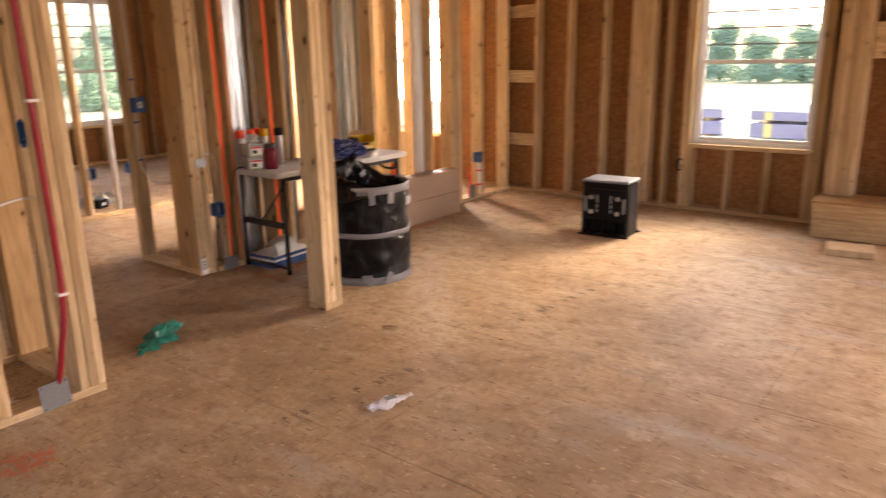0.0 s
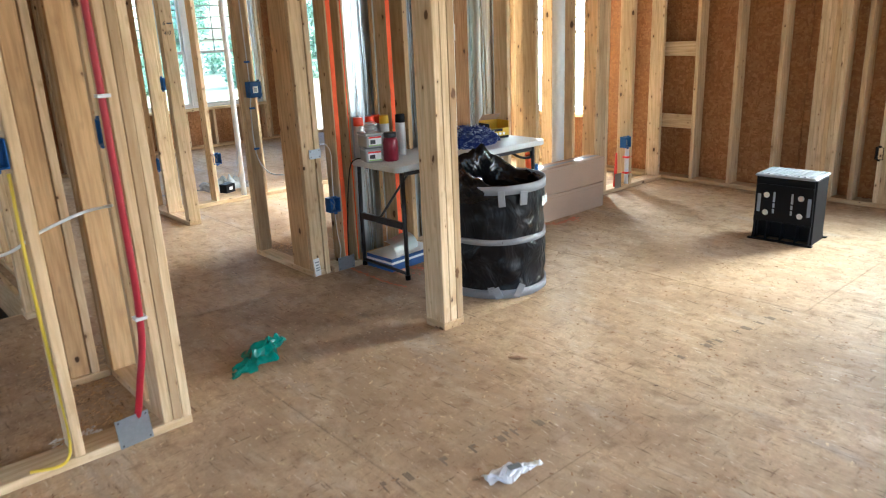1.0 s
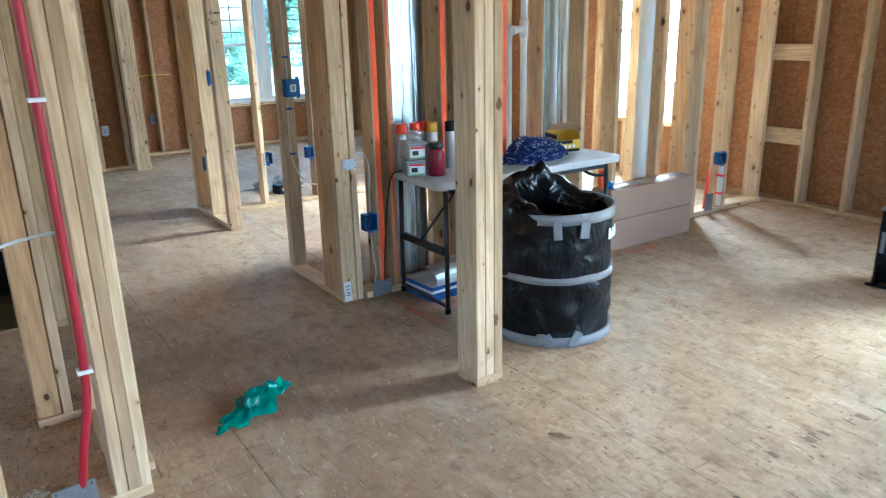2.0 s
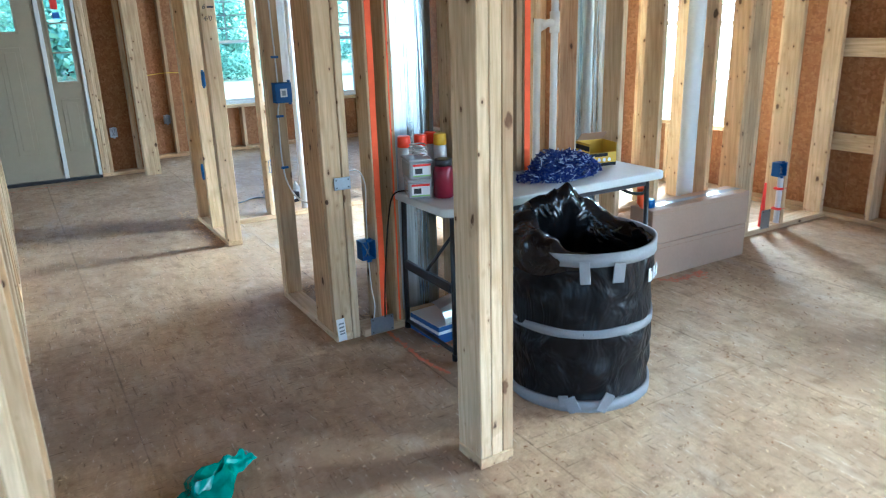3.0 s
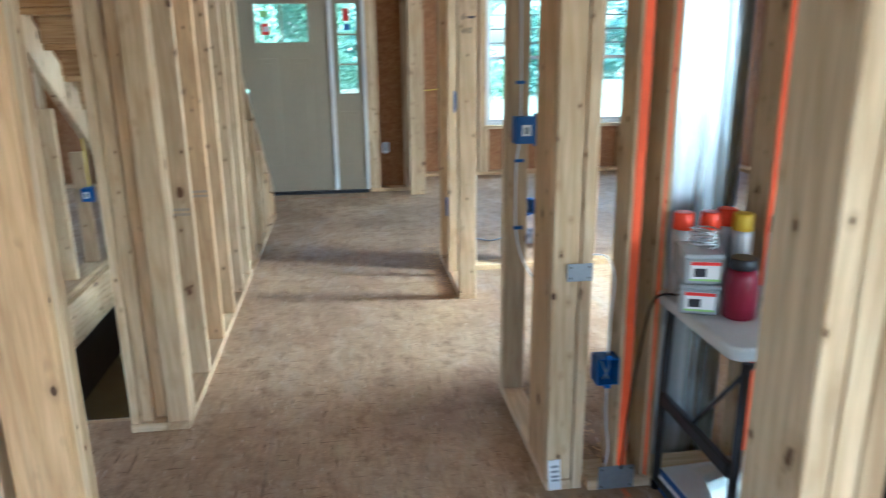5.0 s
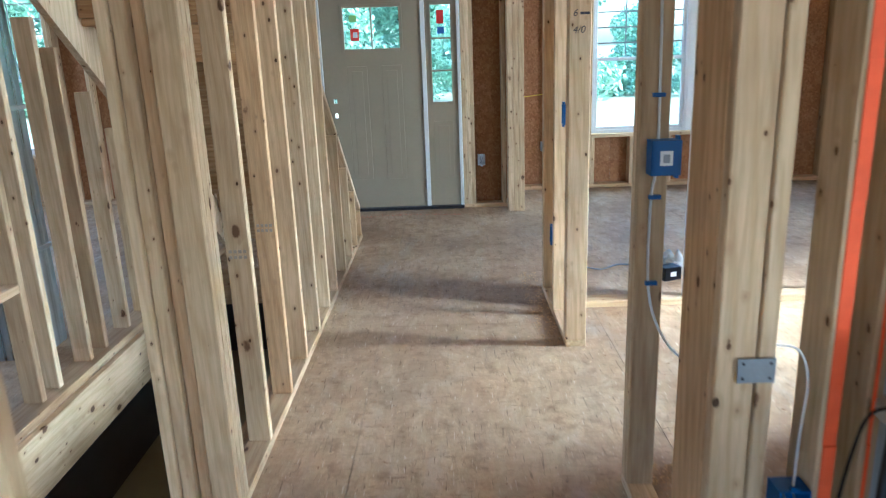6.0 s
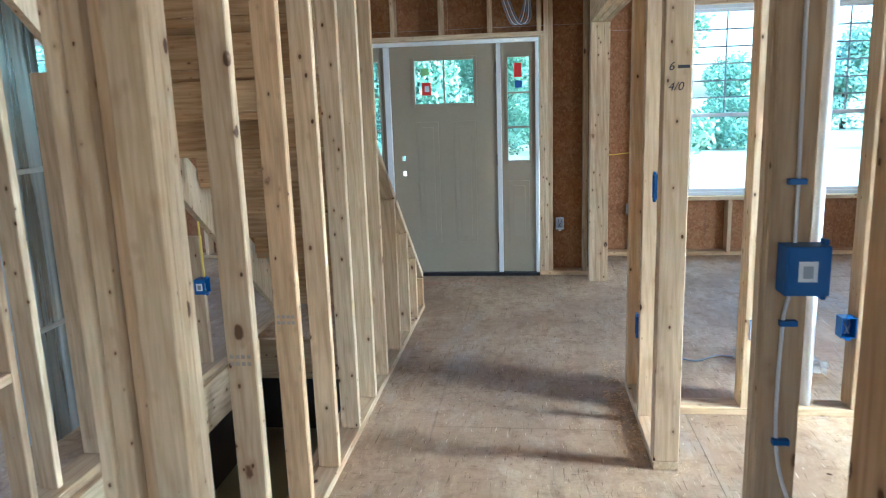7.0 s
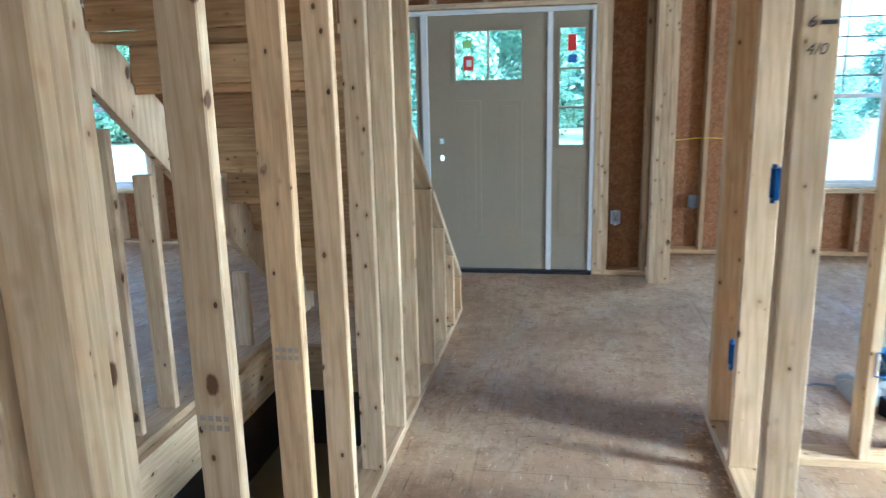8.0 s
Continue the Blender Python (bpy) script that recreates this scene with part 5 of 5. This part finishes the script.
# liner: folded over the rim, gathered and slack inside
bm = bmesh.new()
rings = []
prof = [(BR + 0.013, BH - 0.09), (BR + 0.014, BH - 0.03), (BR + 0.006, BH + 0.015), (BR - 0.03, BH + 0.05), (BR - 0.075, BH + 0.06), (BR - 0.10, BH + 0.02), (BR - 0.09, BH - 0.10), (BR - 0.08, BH - 0.30), (0.06, BH - 0.46)]
N = 120
for j, (r, z) in enumerate(prof):
    ring = []
    for k in range(N):
        a = k * 2 * math.pi / N
        f = noise.noise((math.cos(a) * 3.0, math.sin(a) * 3.0, j * 0.35))
        f2 = noise.noise((math.cos(a) * 6.0, math.sin(a) * 6.0, j * 0.5 + 7))
        lift = max(0.0, math.cos(a - 2.75)) ** 3 + 0.35 * max(0.0, math.cos(a - 4.1)) ** 6
        amp = (0.0, 0.006, 0.014, 0.03, 0.045, 0.05, 0.045, 0.04, 0.02)[j]
        rr = r + amp * (f + 0.25 * f2) - (0.05 * lift if 3 <= j <= 5 else 0)
        zz = z + amp * (0.9 * noise.noise((math.cos(a) * 4.0 + 5, math.sin(a) * 4.0, j * 0.3)) + 0.2 * f2) + ((0.04, 0.085, 0.10, 0.08)[j - 2] * lift if 2 <= j <= 5 else 0)
        if j == 0:
            zz -= 0.05 * abs(noise.noise((math.cos(a) * 2.5, math.sin(a) * 2.5, 9.0)))
        low = min(1.0, max(0.0, 0.35 + 0.95 * math.cos(a - 0.55)))
        ri = (BR - 0.008, BR - 0.009, BR - 0.011, BR - 0.016, BR - 0.025, BR - 0.045, BR - 0.06, BR - 0.08, 0.06)[j]
        zi = BH - (0.02, 0.015, 0.012, 0.02, 0.05, 0.11, 0.2, 0.34, 0.46)[j]
        rr = rr + (ri + 0.008 * (f - 0.3) - rr) * low
        zz = zz + (zi + 0.015 * f2 - zz) * low
        ring.append(bm.verts.new((rr * math.cos(a), rr * math.sin(a), zz)))
    rings.append(ring)
skin(bm, rings)
bm.faces.new(rings[-1])
part("bag_liner", bm, LINER, bin_, "shiny crumpled black bag liner")

# ---------------------------------------------------------------- step platform
stool = thing("step_platform", pose(0.55, 2.80, 0, 0, 0, 4), "black plastic step platform with a grey ribbed top", "step stool")
SW, SD, SH = 0.38, 0.26, 0.455
GREY_TOP = plain("grey_tread_plastic", (0.28, 0.31, 0.34), 0.5, 0, 60.0, 0.25, 0.3)
part("tread", box(-SW / 2 - 0.012, SW / 2 + 0.012, -SD / 2 - 0.02, SD / 2 + 0.02, SH, SH + 0.018, 0.006), GREY_TOP, stool)
for i in range(9):
    x = -SW / 2 + 0.03 + i * (SW - 0.06) / 8
    part("tread_rib", box(x - 0.008, x + 0.008, -SD / 2, SD / 2, SH + 0.0185, SH + 0.023), GREY_TOP, stool)
for s in (-1, 1):
    bm = bmesh.new()
    pr = [(0.135, 0.006), (0.2, 0.003), (SH, 0.0)]
    for (z0, e0), (z1, e1) in zip(pr, pr[1:]):
        vs = [bm.verts.new((x * (SW / 2 + (e if abs(x) else 0)), s * (SD / 2 - dy + e), z)) for x, e, z, dy in ((-1, e0, z0, 0), (1, e0, z0, 0), (1, e1, z1, 0), (-1, e1, z1, 0), (-1, e0, z0, 0.015), (1, e0, z0, 0.015), (1, e1, z1, 0.015), (-1, e1, z1, 0.015))]
        for q in ((0, 1, 2, 3), (7, 6, 5, 4), (0, 4, 5, 1), (1, 5, 6, 2), (2, 6, 7, 3), (3, 7, 4, 0)):
            bm.faces.new([vs[i] for i in q])
    bmesh.ops.remove_doubles(bm, verts=bm.verts, dist=0.0004)
    bmesh.ops.recalc_face_normals(bm, faces=bm.faces)
    pl = part("side_panel", bm, BLACK, stool)
    rb = [("rib", -SW / 2, SW / 2, 0.395, 0.402), ("rib", -SW / 2, SW / 2, 0.135, 0.142)]
    for nm, x0, x1, z0, z1 in rb:
        y = s * (SD / 2 + 0.008)
        part(nm, box(x0, x1, min(y, y - s * 0.014), max(y, y - s * 0.014), z0, z1, 0.001), BLACK, pl)
    y = s * (SD / 2 - 0.052)
    part("recessed_panel", box(-SW / 2 + 0.013, SW / 2 - 0.013, min(y, y - s * 0.01), max(y, y - s * 0.01), 0.013, 0.1345), BLACK, pl)
    for x in (-SW / 2 + 0.002, -0.1, 0.0, 0.1, SW / 2 - 0.002):
        rib = bmesh.new()
        q = [(s * (SD / 2 - 0.05), 0.013), (s * (SD / 2 + 0.026), 0.013), (s * (SD / 2 + 0.012), 0.06), (s * (SD / 2 + 0.006), 0.134), (s * (SD / 2 - 0.05), 0.134)]
        lo, hi = [[rib.verts.new((x + d, yy, zz)) for yy, zz in q] for d in (-0.0035, 0.0035)]
        rib.faces.new(lo[::-1])
        rib.faces.new(hi)
        for k in range(5):
            rib.faces.new((lo[k], lo[(k + 1) % 5], hi[(k + 1) % 5], hi[k]))
        bmesh.ops.recalc_face_normals(rib, faces=rib.faces)
        part("rib", rib, BLACK, pl)
    for x in (-0.168, 0.168):
        y = s * (SD / 2 + 0.004)
        part("hand_hole", box(x - 0.012, x + 0.012, min(y, y - s * 0.006), max(y, y - s * 0.006), 0.20, 0.33, 0.002), GREY_TOP, pl, "pale open slot")
    for x in (-0.118, 0.112):
        for z in (0.20, 0.325):
            part("bolt_cap", tube([(x, s * (SD / 2 - 0.002), z), (x, s * (SD / 2 + 0.012), z)], [0.022, 0.017], 14), GALV, pl, "shiny bolt cap")
    for x in (-0.065, 0.055):
        for z, h in ((0.17, 0.06), (0.24, 0.03), (0.28, 0.07)):
            y = s * (SD / 2 + 0.003)
            part("printed_bar", box(x - 0.007, x + 0.007, min(y, y - s * 0.005), max(y, y - s * 0.005), z, z + h), GREY_TOP, pl)
for s in (-1, 1):
    part("end_panel", box(s * SW / 2 - 0.012, s * SW / 2 + 0.012, -SD / 2 + 0.017, SD / 2 - 0.017, 0.0, SH - 0.001, 0.003), BLACK, stool)
part("base_flange", box(-SW / 2 - 0.03, SW / 2 + 0.03, -SD / 2 - 0.035, -SD / 2 - 0.002, 0.0, 0.012, 0.003), BLACK, stool)
part("base_flange", box(-SW / 2 - 0.03, SW / 2 + 0.03, SD / 2 + 0.002, SD / 2 + 0.035, 0.0, 0.012, 0.003), BLACK, stool)

# ---------------------------------------------------------------- litter on the floor
GREEN_FILM, n_, p_ = material("green_plastic_film")
t1 = tex(n_, "ShaderNodeTexNoise", coords(n_, (1, 1, 1)), Scale=14.0, Detail=4.0)
n_.links.new(ramp(n_, t1.outputs[0], [(0.3, (0.0, 0.16, 0.12)), (0.7, (0.02, 0.36, 0.27))]), p_.inputs["Base Color"])
p_.inputs["Roughness"].default_value = 0.22
p_.inputs["Transmission Weight"].default_value = 0.15
bump(n_, p_, t1.outputs[0], 0.8, 0.02)
bag = thing("green_plastic_bag", pose(-0.43, -0.83, 0, 0, 0, 118), "crumpled translucent green plastic bag lying on the floor", "plastic bag")


def crumple(bm, u0, u1, w, h, seed, nu=34, nv=20, bend=0.0):
    """A crushed sheet lying on the floor."""
    grid = []
    for i in range(nu):
        u = i / (nu - 1)
        width = w * (0.45 + 0.75 * abs(math.sin(2.2 * u * math.pi + seed))) * (0.35 + 0.65 * math.sin(math.pi * min(1, u * 1.15 + 0.05)))
        line = []
        for j in range(nv):
            v = j / (nv - 1) - 0.5
            x = u0 + (u1 - u0) * u + 0.02 * noise.noise((u * 5, v * 4, seed))
            y = width * v + bend * u * u + 0.025 * noise.noise((u * 6, v * 5, seed + 4))
            z = 0.004 + h * max(0, 1 - (2 * v) ** 2) * (0.45 + 0.9 * abs(noise.noise((u * 5.5, v * 4.5, seed + 9)))) * (0.4 + 0.6 * math.sin(math.pi * u))
            z += 0.008 * abs(noise.noise((u * 17, v * 13, seed + 2)))
            line.append(bm.verts.new((x, y, z)))
        grid.append(line)
    for i in range(nu - 1):
        for j in range(nv - 1):
            bm.faces.new((grid[i][j], grid[i + 1][j], grid[i + 1][j + 1], grid[i][j + 1]))


bm = bmesh.new()
crumple(bm, -0.19, 0.20, 0.17, 0.085, 1.3, bend=0.03)
part("bag_film", bm, GREEN_FILM, bag)
bm = bmesh.new()
crumple(bm, -0.26, -0.08, 0.05, 0.03, 4.0, 16, 8)
part("bag_handle", bm, GREEN_FILM, bag)

paper = thing("crumpled_paper", pose(1.115, -0.672, 0, 0, 0, 72), "crumpled white paper wrapper with faint print on the floor", "paper")
bm = bmesh.new()
crumple(bm, -0.11, 0.11, 0.085, 0.03, 2.2, 26, 12)
part("sheet", bm, WHITE, paper)
part("printed_patch", box(-0.02, 0.03, -0.02, 0.01, 0.030, 0.032), GREY_METAL, paper)
stick = thing("wood_splinter", pose(0.50, 0.02, 0.008, 0, 0, 35), "short brown wood splinter on the floor", "wood scrap")
part("splinter", tube([(-0.045, 0, 0), (0.0, 0.003, 0.002), (0.05, -0.004, 0)], [0.004, 0.009, 0.003], 6), WOOD_DARK, stick)
blk = thing("wood_offcut", pose(2.33, 3.20, 0, 0, 0, 8), "pale wood offcut block lying before the hearth", "wood block")
part("block", box(-0.16, 0.16, -0.13, 0.13, 0.0, 0.05, 0.004), WOOD, blk)

junk = thing("black_transformer_box", pose(-4.36, 0.86, 0, 0, 0, 20), "small black device box with a white label on the floor", "device")
part("case", box(-0.05, 0.05, -0.065, 0.065, 0.0, 0.09, 0.005), BLACK, junk)
part("label", box(0.0505, 0.0515, -0.022, 0.022, 0.03, 0.06), WHITE, junk)
junk2 = thing("clear_plastic_bag", pose(-4.56, 0.92, 0, 0, 0, 60), "crumpled clear plastic bag lying beside the device box", "plastic bag")
bm = bmesh.new()
crumple(bm, -0.25, 0.25, 0.34, 0.16, 6.1)
part("bag_film", bm, CLEAR_PLASTIC, junk2)
run("loose_cable", smooth([(-4.62, 0.80, 0.006), (-4.7, 0.62, 0.006), (-4.6, 0.45, 0.006), (-4.75, 0.3, 0.006), (-4.9, 0.2, 0.006)]), 0.005, GREY_METAL, "loose grey cord trailing over the floor", "cable", 6)

CHALK = plain("orange_red_floor_mark", (0.70, 0.24, 0.13), 0.85, 0, 25.0, 0.6, 0)


def floor_mark(pts, w, label):
    """A thin sprayed line on the boards, broken and ragged."""
    ob = thing("floor_paint_mark", pose(*pts[0], 0), label, "paint mark", "floor paint marks", "structure")
    bm = bmesh.new()
    line = smooth([(x - pts[0][0], y - pts[0][1], 0.0035) for x, y in pts], 10)
    for i, p in enumerate(line):
        for k in range(5):
            a, q = random.uniform(0, 6.28), w * abs(random.gauss(0, 0.6))
            c = p + Vector((q * math.cos(a), q * math.sin(a), random.uniform(0, 0.0006)))
            r = random.uniform(0.004, 0.013)
            b0 = random.uniform(0, 6.28)
            bm.faces.new([bm.verts.new(c + Vector((r * math.cos(b0 + t), r * math.sin(b0 + t) * 0.7, 0))) for t in (0, 1.3, 2.5, 3.8, 5.1)])
    part("paint", bm, CHALK, ob)


floor_mark([(0.17, -2.0), (0.24, -1.88), (0.30, -1.79), (0.35, -1.88), (0.27, -1.97), (0.17, -2.0)], 0.05, "faded orange spray mark on the subfloor")
floor_mark([(-1.25, 0.27), (-1.05, 0.265), (-0.86, 0.26), (-0.70, 0.29)], 0.012, "thin red chalk line on the subfloor by the table")
floor_mark([(-1.15, 0.42), (-1.02, 0.52), (-0.9, 0.60), (-1.0, 0.44), (-0.85, 0.48)], 0.05, "orange-red spray patch on the subfloor under the table")
floor_mark([(-0.99, 1.98), (-0.93, 2.12), (-0.96, 2.28), (-0.9, 2.2)], 0.035, "orange spray mark on the subfloor before the cartons")
floor_mark([(-6.55, -1.7), (-6.5, -1.4), (-6.55, -1.0), (-6.5, -0.5)], 0.04, "orange spray line on the subfloor before the front door")

# worn stencilled print on the subfloor, too faint to read
STENCIL = plain("worn_grey_stencil", (0.27, 0.20, 0.13), 0.85, 0, 60.0, 0.7, 0)
rnd = random.Random(23)
for x0, y0, ang, count in ((0.84, -1.13, 82, 15), (1.03, 0.52, 83, 18)):
    st = thing("floor_stencil", pose(x0, y0, 0, 0, 0, ang), "faint worn grey stencil print on the subfloor", "stencil", "floor stencils", "structure")
    x = 0.0
    for k in range(count):
        w = rnd.uniform(0.018, 0.034)
        if rnd.random() < 0.72:
            bm = bmesh.new()
            add_box(bm, x, x + w * 0.3, -0.028, 0.028, 0.0004, 0.0012)
            add_box(bm, x + w * 0.34, x + w, rnd.choice((-0.028, 0.004)), rnd.choice((0.014, 0.028)), 0.0004, 0.0012)
            part("print_bar", bm, STENCIL, st)
        x += w + rnd.uniform(0.012, 0.05)

# sawdust, chips and splinters
debris = thing("floor_debris", pose(0, 0, 0), "scattered sawdust, wood chips and grit on the subfloor", "debris", kind="stuff")
rnd = random.Random(11)
for nm, mt, n, s0, s1, zones in (("wood_chips", WOOD, 4200, 0.003, 0.011, ((-6.5, 5.0, -3.0, 4.0), (-1.0, 3.0, -2.5, 3.0))),
                                 ("dark_grit", WOOD_DARK, 4200, 0.002, 0.009, ((-6.5, 5.0, -3.0, 4.0), (-1.0, 3.0, -2.5, 3.0))),
                                 ("white_crumbs", WHITE, 70, 0.006, 0.018, ((-0.34, -0.22, -1.82, -1.66),)),
                                 ("sawdust", WOOD, 1500, 0.003, 0.013, ((-1.0, -0.3, -1.7, -1.5), (-1.2, -0.6, -1.75, -1.36), (-2.2, -1.3, 0.1, 0.3), (1.6, 2.4, 2.7, 3.4), (-4.6, -3.3, -0.12, 0.0)))):
    bm = bmesh.new()
    for i in range(n):
        zn = zones[i % len(zones)]
        x, y = rnd.uniform(zn[0], zn[1]), rnd.uniform(zn[2], zn[3])
        if HOLE[0] - 0.1 < x < HOLE[1] + 0.1 and HOLE[2] - 0.2 < y < HOLE[3] + 0.15:
            continue
        s, a = rnd.uniform(s0, s1), rnd.uniform(0, 6.28)
        l = s * rnd.uniform(0.8, 3.0)
        ca, sa = math.cos(a), math.sin(a)
        h = rnd.uniform(0.001, 0.005)
        low = [bm.verts.new((x + ca * u * l - sa * v * s * 0.5, y + sa * u * l + ca * v * s * 0.5, 0.001)) for u, v in ((-0.5, -1), (0.5, -0.7), (0.5, 0.8), (-0.4, 1))]
        tip = bm.verts.new((x, y, 0.001 + h))
        for k in range(4):
            bm.faces.new((low[k], low[(k + 1) % 4], tip))
    part(nm, bm, mt, debris)

# pencilled note on the end stud of the hall partition
INK = plain("pencil_ink", (0.05, 0.05, 0.06), 0.8, amount=0.05, bumps=0)
note = thing("pencil_note", pose(-3.2885, 0.05, 1.65, 90, 0, 90), "handwritten pencil note on the end stud", "writing")
for txt, y, size in (("6", 0.0, 0.045), ("4/0", -0.075, 0.045)):
    cu = bpy.data.curves.new("writing", "FONT")
    cu.body, cu.size, cu.extrude, cu.shear = txt, size, 0.0004, 0.25
    tmp = new("writing", cu)
    dg = bpy.context.evaluated_depsgraph_get()
    me = bpy.data.meshes.new_from_object(tmp.evaluated_get(dg))
    bpy.data.objects.remove(tmp)
    me.materials.append(INK)
    ob = part("writing", me, INK, note)
    ob.location = (-0.035, y, 0)
part("writing_bar", box(0.0, 0.045, 0.006, 0.018, 0, 0.0006), INK, note)
STAMP = plain("grey_grade_stamp", (0.40, 0.33, 0.25), 0.85, 0, 90.0, 0.6, 0)
for x, y, z in ((-2.371, -1.375, 0.80), (-2.781, -1.375, 0.80)):
    gs = thing("grade_stamp", pose(x, y, z), "faint grey grade stamp on a stud", "stamp")
    for k in range(2):
        for i in range(4):
            part("stamp_bar", box(0.0, 0.0012, -0.034 + i * 0.018, -0.022 + i * 0.018, k * 0.022, k * 0.022 + 0.012), STAMP, gs)

# ---------------------------------------------------------------- outside: trees and stacked building material
# leaf greens paled: the haze of distance is put into the colour
LEAF, n_, p_ = material("haze_paled_leaves")
info = n_.nodes.new("ShaderNodeNewGeometry")
n_.links.new(ramp(n_, info.outputs["Random Per Island"], [(0.0, (0.26, 0.38, 0.27)), (0.5, (0.31, 0.44, 0.31)), (1.0, (0.37, 0.50, 0.36))]), p_.inputs["Base Color"])
p_.inputs["Roughness"].default_value = 0.6
BARK = plain("tree_bark", (0.12, 0.09, 0.065), 0.9, 0, 12.0, 0.4, 0.5)
rnd = random.Random(3)


def tree_meshes(seed, h, r):
    rr = random.Random(seed)
    trunk = tube([(0, 0, 0), (0.05, 0.02, h * 0.25), (-0.04, 0.06, h * 0.55), (0.02, 0, h * 0.8)], [0.028 * h, 0.022 * h, 0.014 * h, 0.005 * h], 8)
    tips = []
    for i in range(9):
        a, z = rr.uniform(0, 6.28), h * rr.uniform(0.08, 0.7)
        e = Vector((r * 0.7 * math.cos(a), r * 0.7 * math.sin(a), z + h * rr.uniform(0.05, 0.2)))
        add_tube(trunk, [(0, 0, z), e * 0.5 + Vector((0, 0, z * 0.5)), e], [0.01 * h, 0.006 * h, 0.002 * h], 5)
        tips.append(e)
    crown = bmesh.new()
    centres = [(e, r * rr.uniform(0.3, 0.5)) for e in tips] + [(Vector((rr.uniform(-0.4, 0.4) * r, rr.uniform(-0.4, 0.4) * r, h * rr.uniform(0.2, 0.9))), r * rr.uniform(0.35, 0.6)) for _ in range(12)] + [(Vector((rr.uniform(-0.9, 0.9) * r, rr.uniform(-0.9, 0.9) * r, h * rr.uniform(0.06, 0.22))), r * rr.uniform(0.35, 0.55)) for _ in range(9)]
    for c, cr in centres:
        for _ in range(330):
            d = Vector((rr.gauss(0, 1), rr.gauss(0, 1), rr.gauss(0, 0.8))).normalized() * cr * rr.uniform(0.55, 1.1)
            p, s = c + d, rr.uniform(0.06, 0.13) * r * 0.62
            u = Vector((rr.gauss(0, 1), rr.gauss(0, 1), rr.gauss(0, 1))).normalized()
            w = u.orthogonal().normalized()
            crown.faces.new([crown.verts.new(p + q) for q in (u * s, w * s * 0.6, -u * s, -w * s * 0.6)])
    return mesh_of("trunk", trunk, BARK), mesh_of("crown", crown, LEAF)


KINDS = [tree_meshes(k, 7.5 + k, 2.6 + 0.3 * k) for k in range(3)]
places = [(-33, -24 + 3.9 * i, 0.72 if i < 8 else 0.36) for i in range(14)] + [(-46, -32 + 5.5 * i, 1.25 if i < 8 else 0.6) for i in range(13)] + [(-34 + 3.7 * i, 54, 0.5) for i in range(18)]
for i, (x, y, s) in enumerate(places):
    tr = thing("tree", Matrix.Translation((x + rnd.uniform(-2, 2), y + rnd.uniform(-1.5, 1.5), -0.76)) @ Matrix.Rotation(rnd.uniform(0, 6.28), 4, "Z") @ Matrix.Scale(s * rnd.uniform(0.85, 1.15), 4),
               "leafy green deciduous tree beyond the house", "tree", "trees round the plot")
    for nm, me in zip(("trunk", "crown"), KINDS[i % 3]):
        part(nm, me, None, tr)

WRAP = plain("violet_blue_wrap", (0.28, 0.27, 0.42), 0.5, 0, 10.0, 0.3, 0.1)
STRAW = plain("pale_yellow_strap", (0.75, 0.60, 0.25), 0.5, amount=0.08, bumps=0.02)
for k, (x, y) in enumerate(((-0.03, 13.0), (-2.45, 13.1), (2.3, 13.4))):
    sk = thing("lumber_stack", pose(x, y, -0.75, 0, 0, 3 * k), "wrapped stack of building boards on the bare plot", "lumber stack", "stacks outside the window")
    for z0, z1, mt in ((0.07, 0.49, WHITE), (0.55, 0.84, WRAP), (0.90, 1.07, WRAP), (1.073, 1.24, WHITE)):
        part("bundle", box(-0.9, 0.9, -0.5, 0.5, z0, z1, 0.012), mt, sk)
        if mt is WRAP:
            for bx in (-0.55, 0.42):
                part("strap", box(bx - 0.075, bx + 0.075, -0.506, -0.501, z0 + 0.01, z1 - 0.01), STRAW, sk)
    for bx in (-0.6, 0.6):
        for z0, z1 in ((0.0, 0.069), (0.491, 0.549), (0.841, 0.899)):
            part("bearer", box(bx - 0.06, bx + 0.06, -0.52, 0.52, z0, z1, 0.004), WOOD, sk)
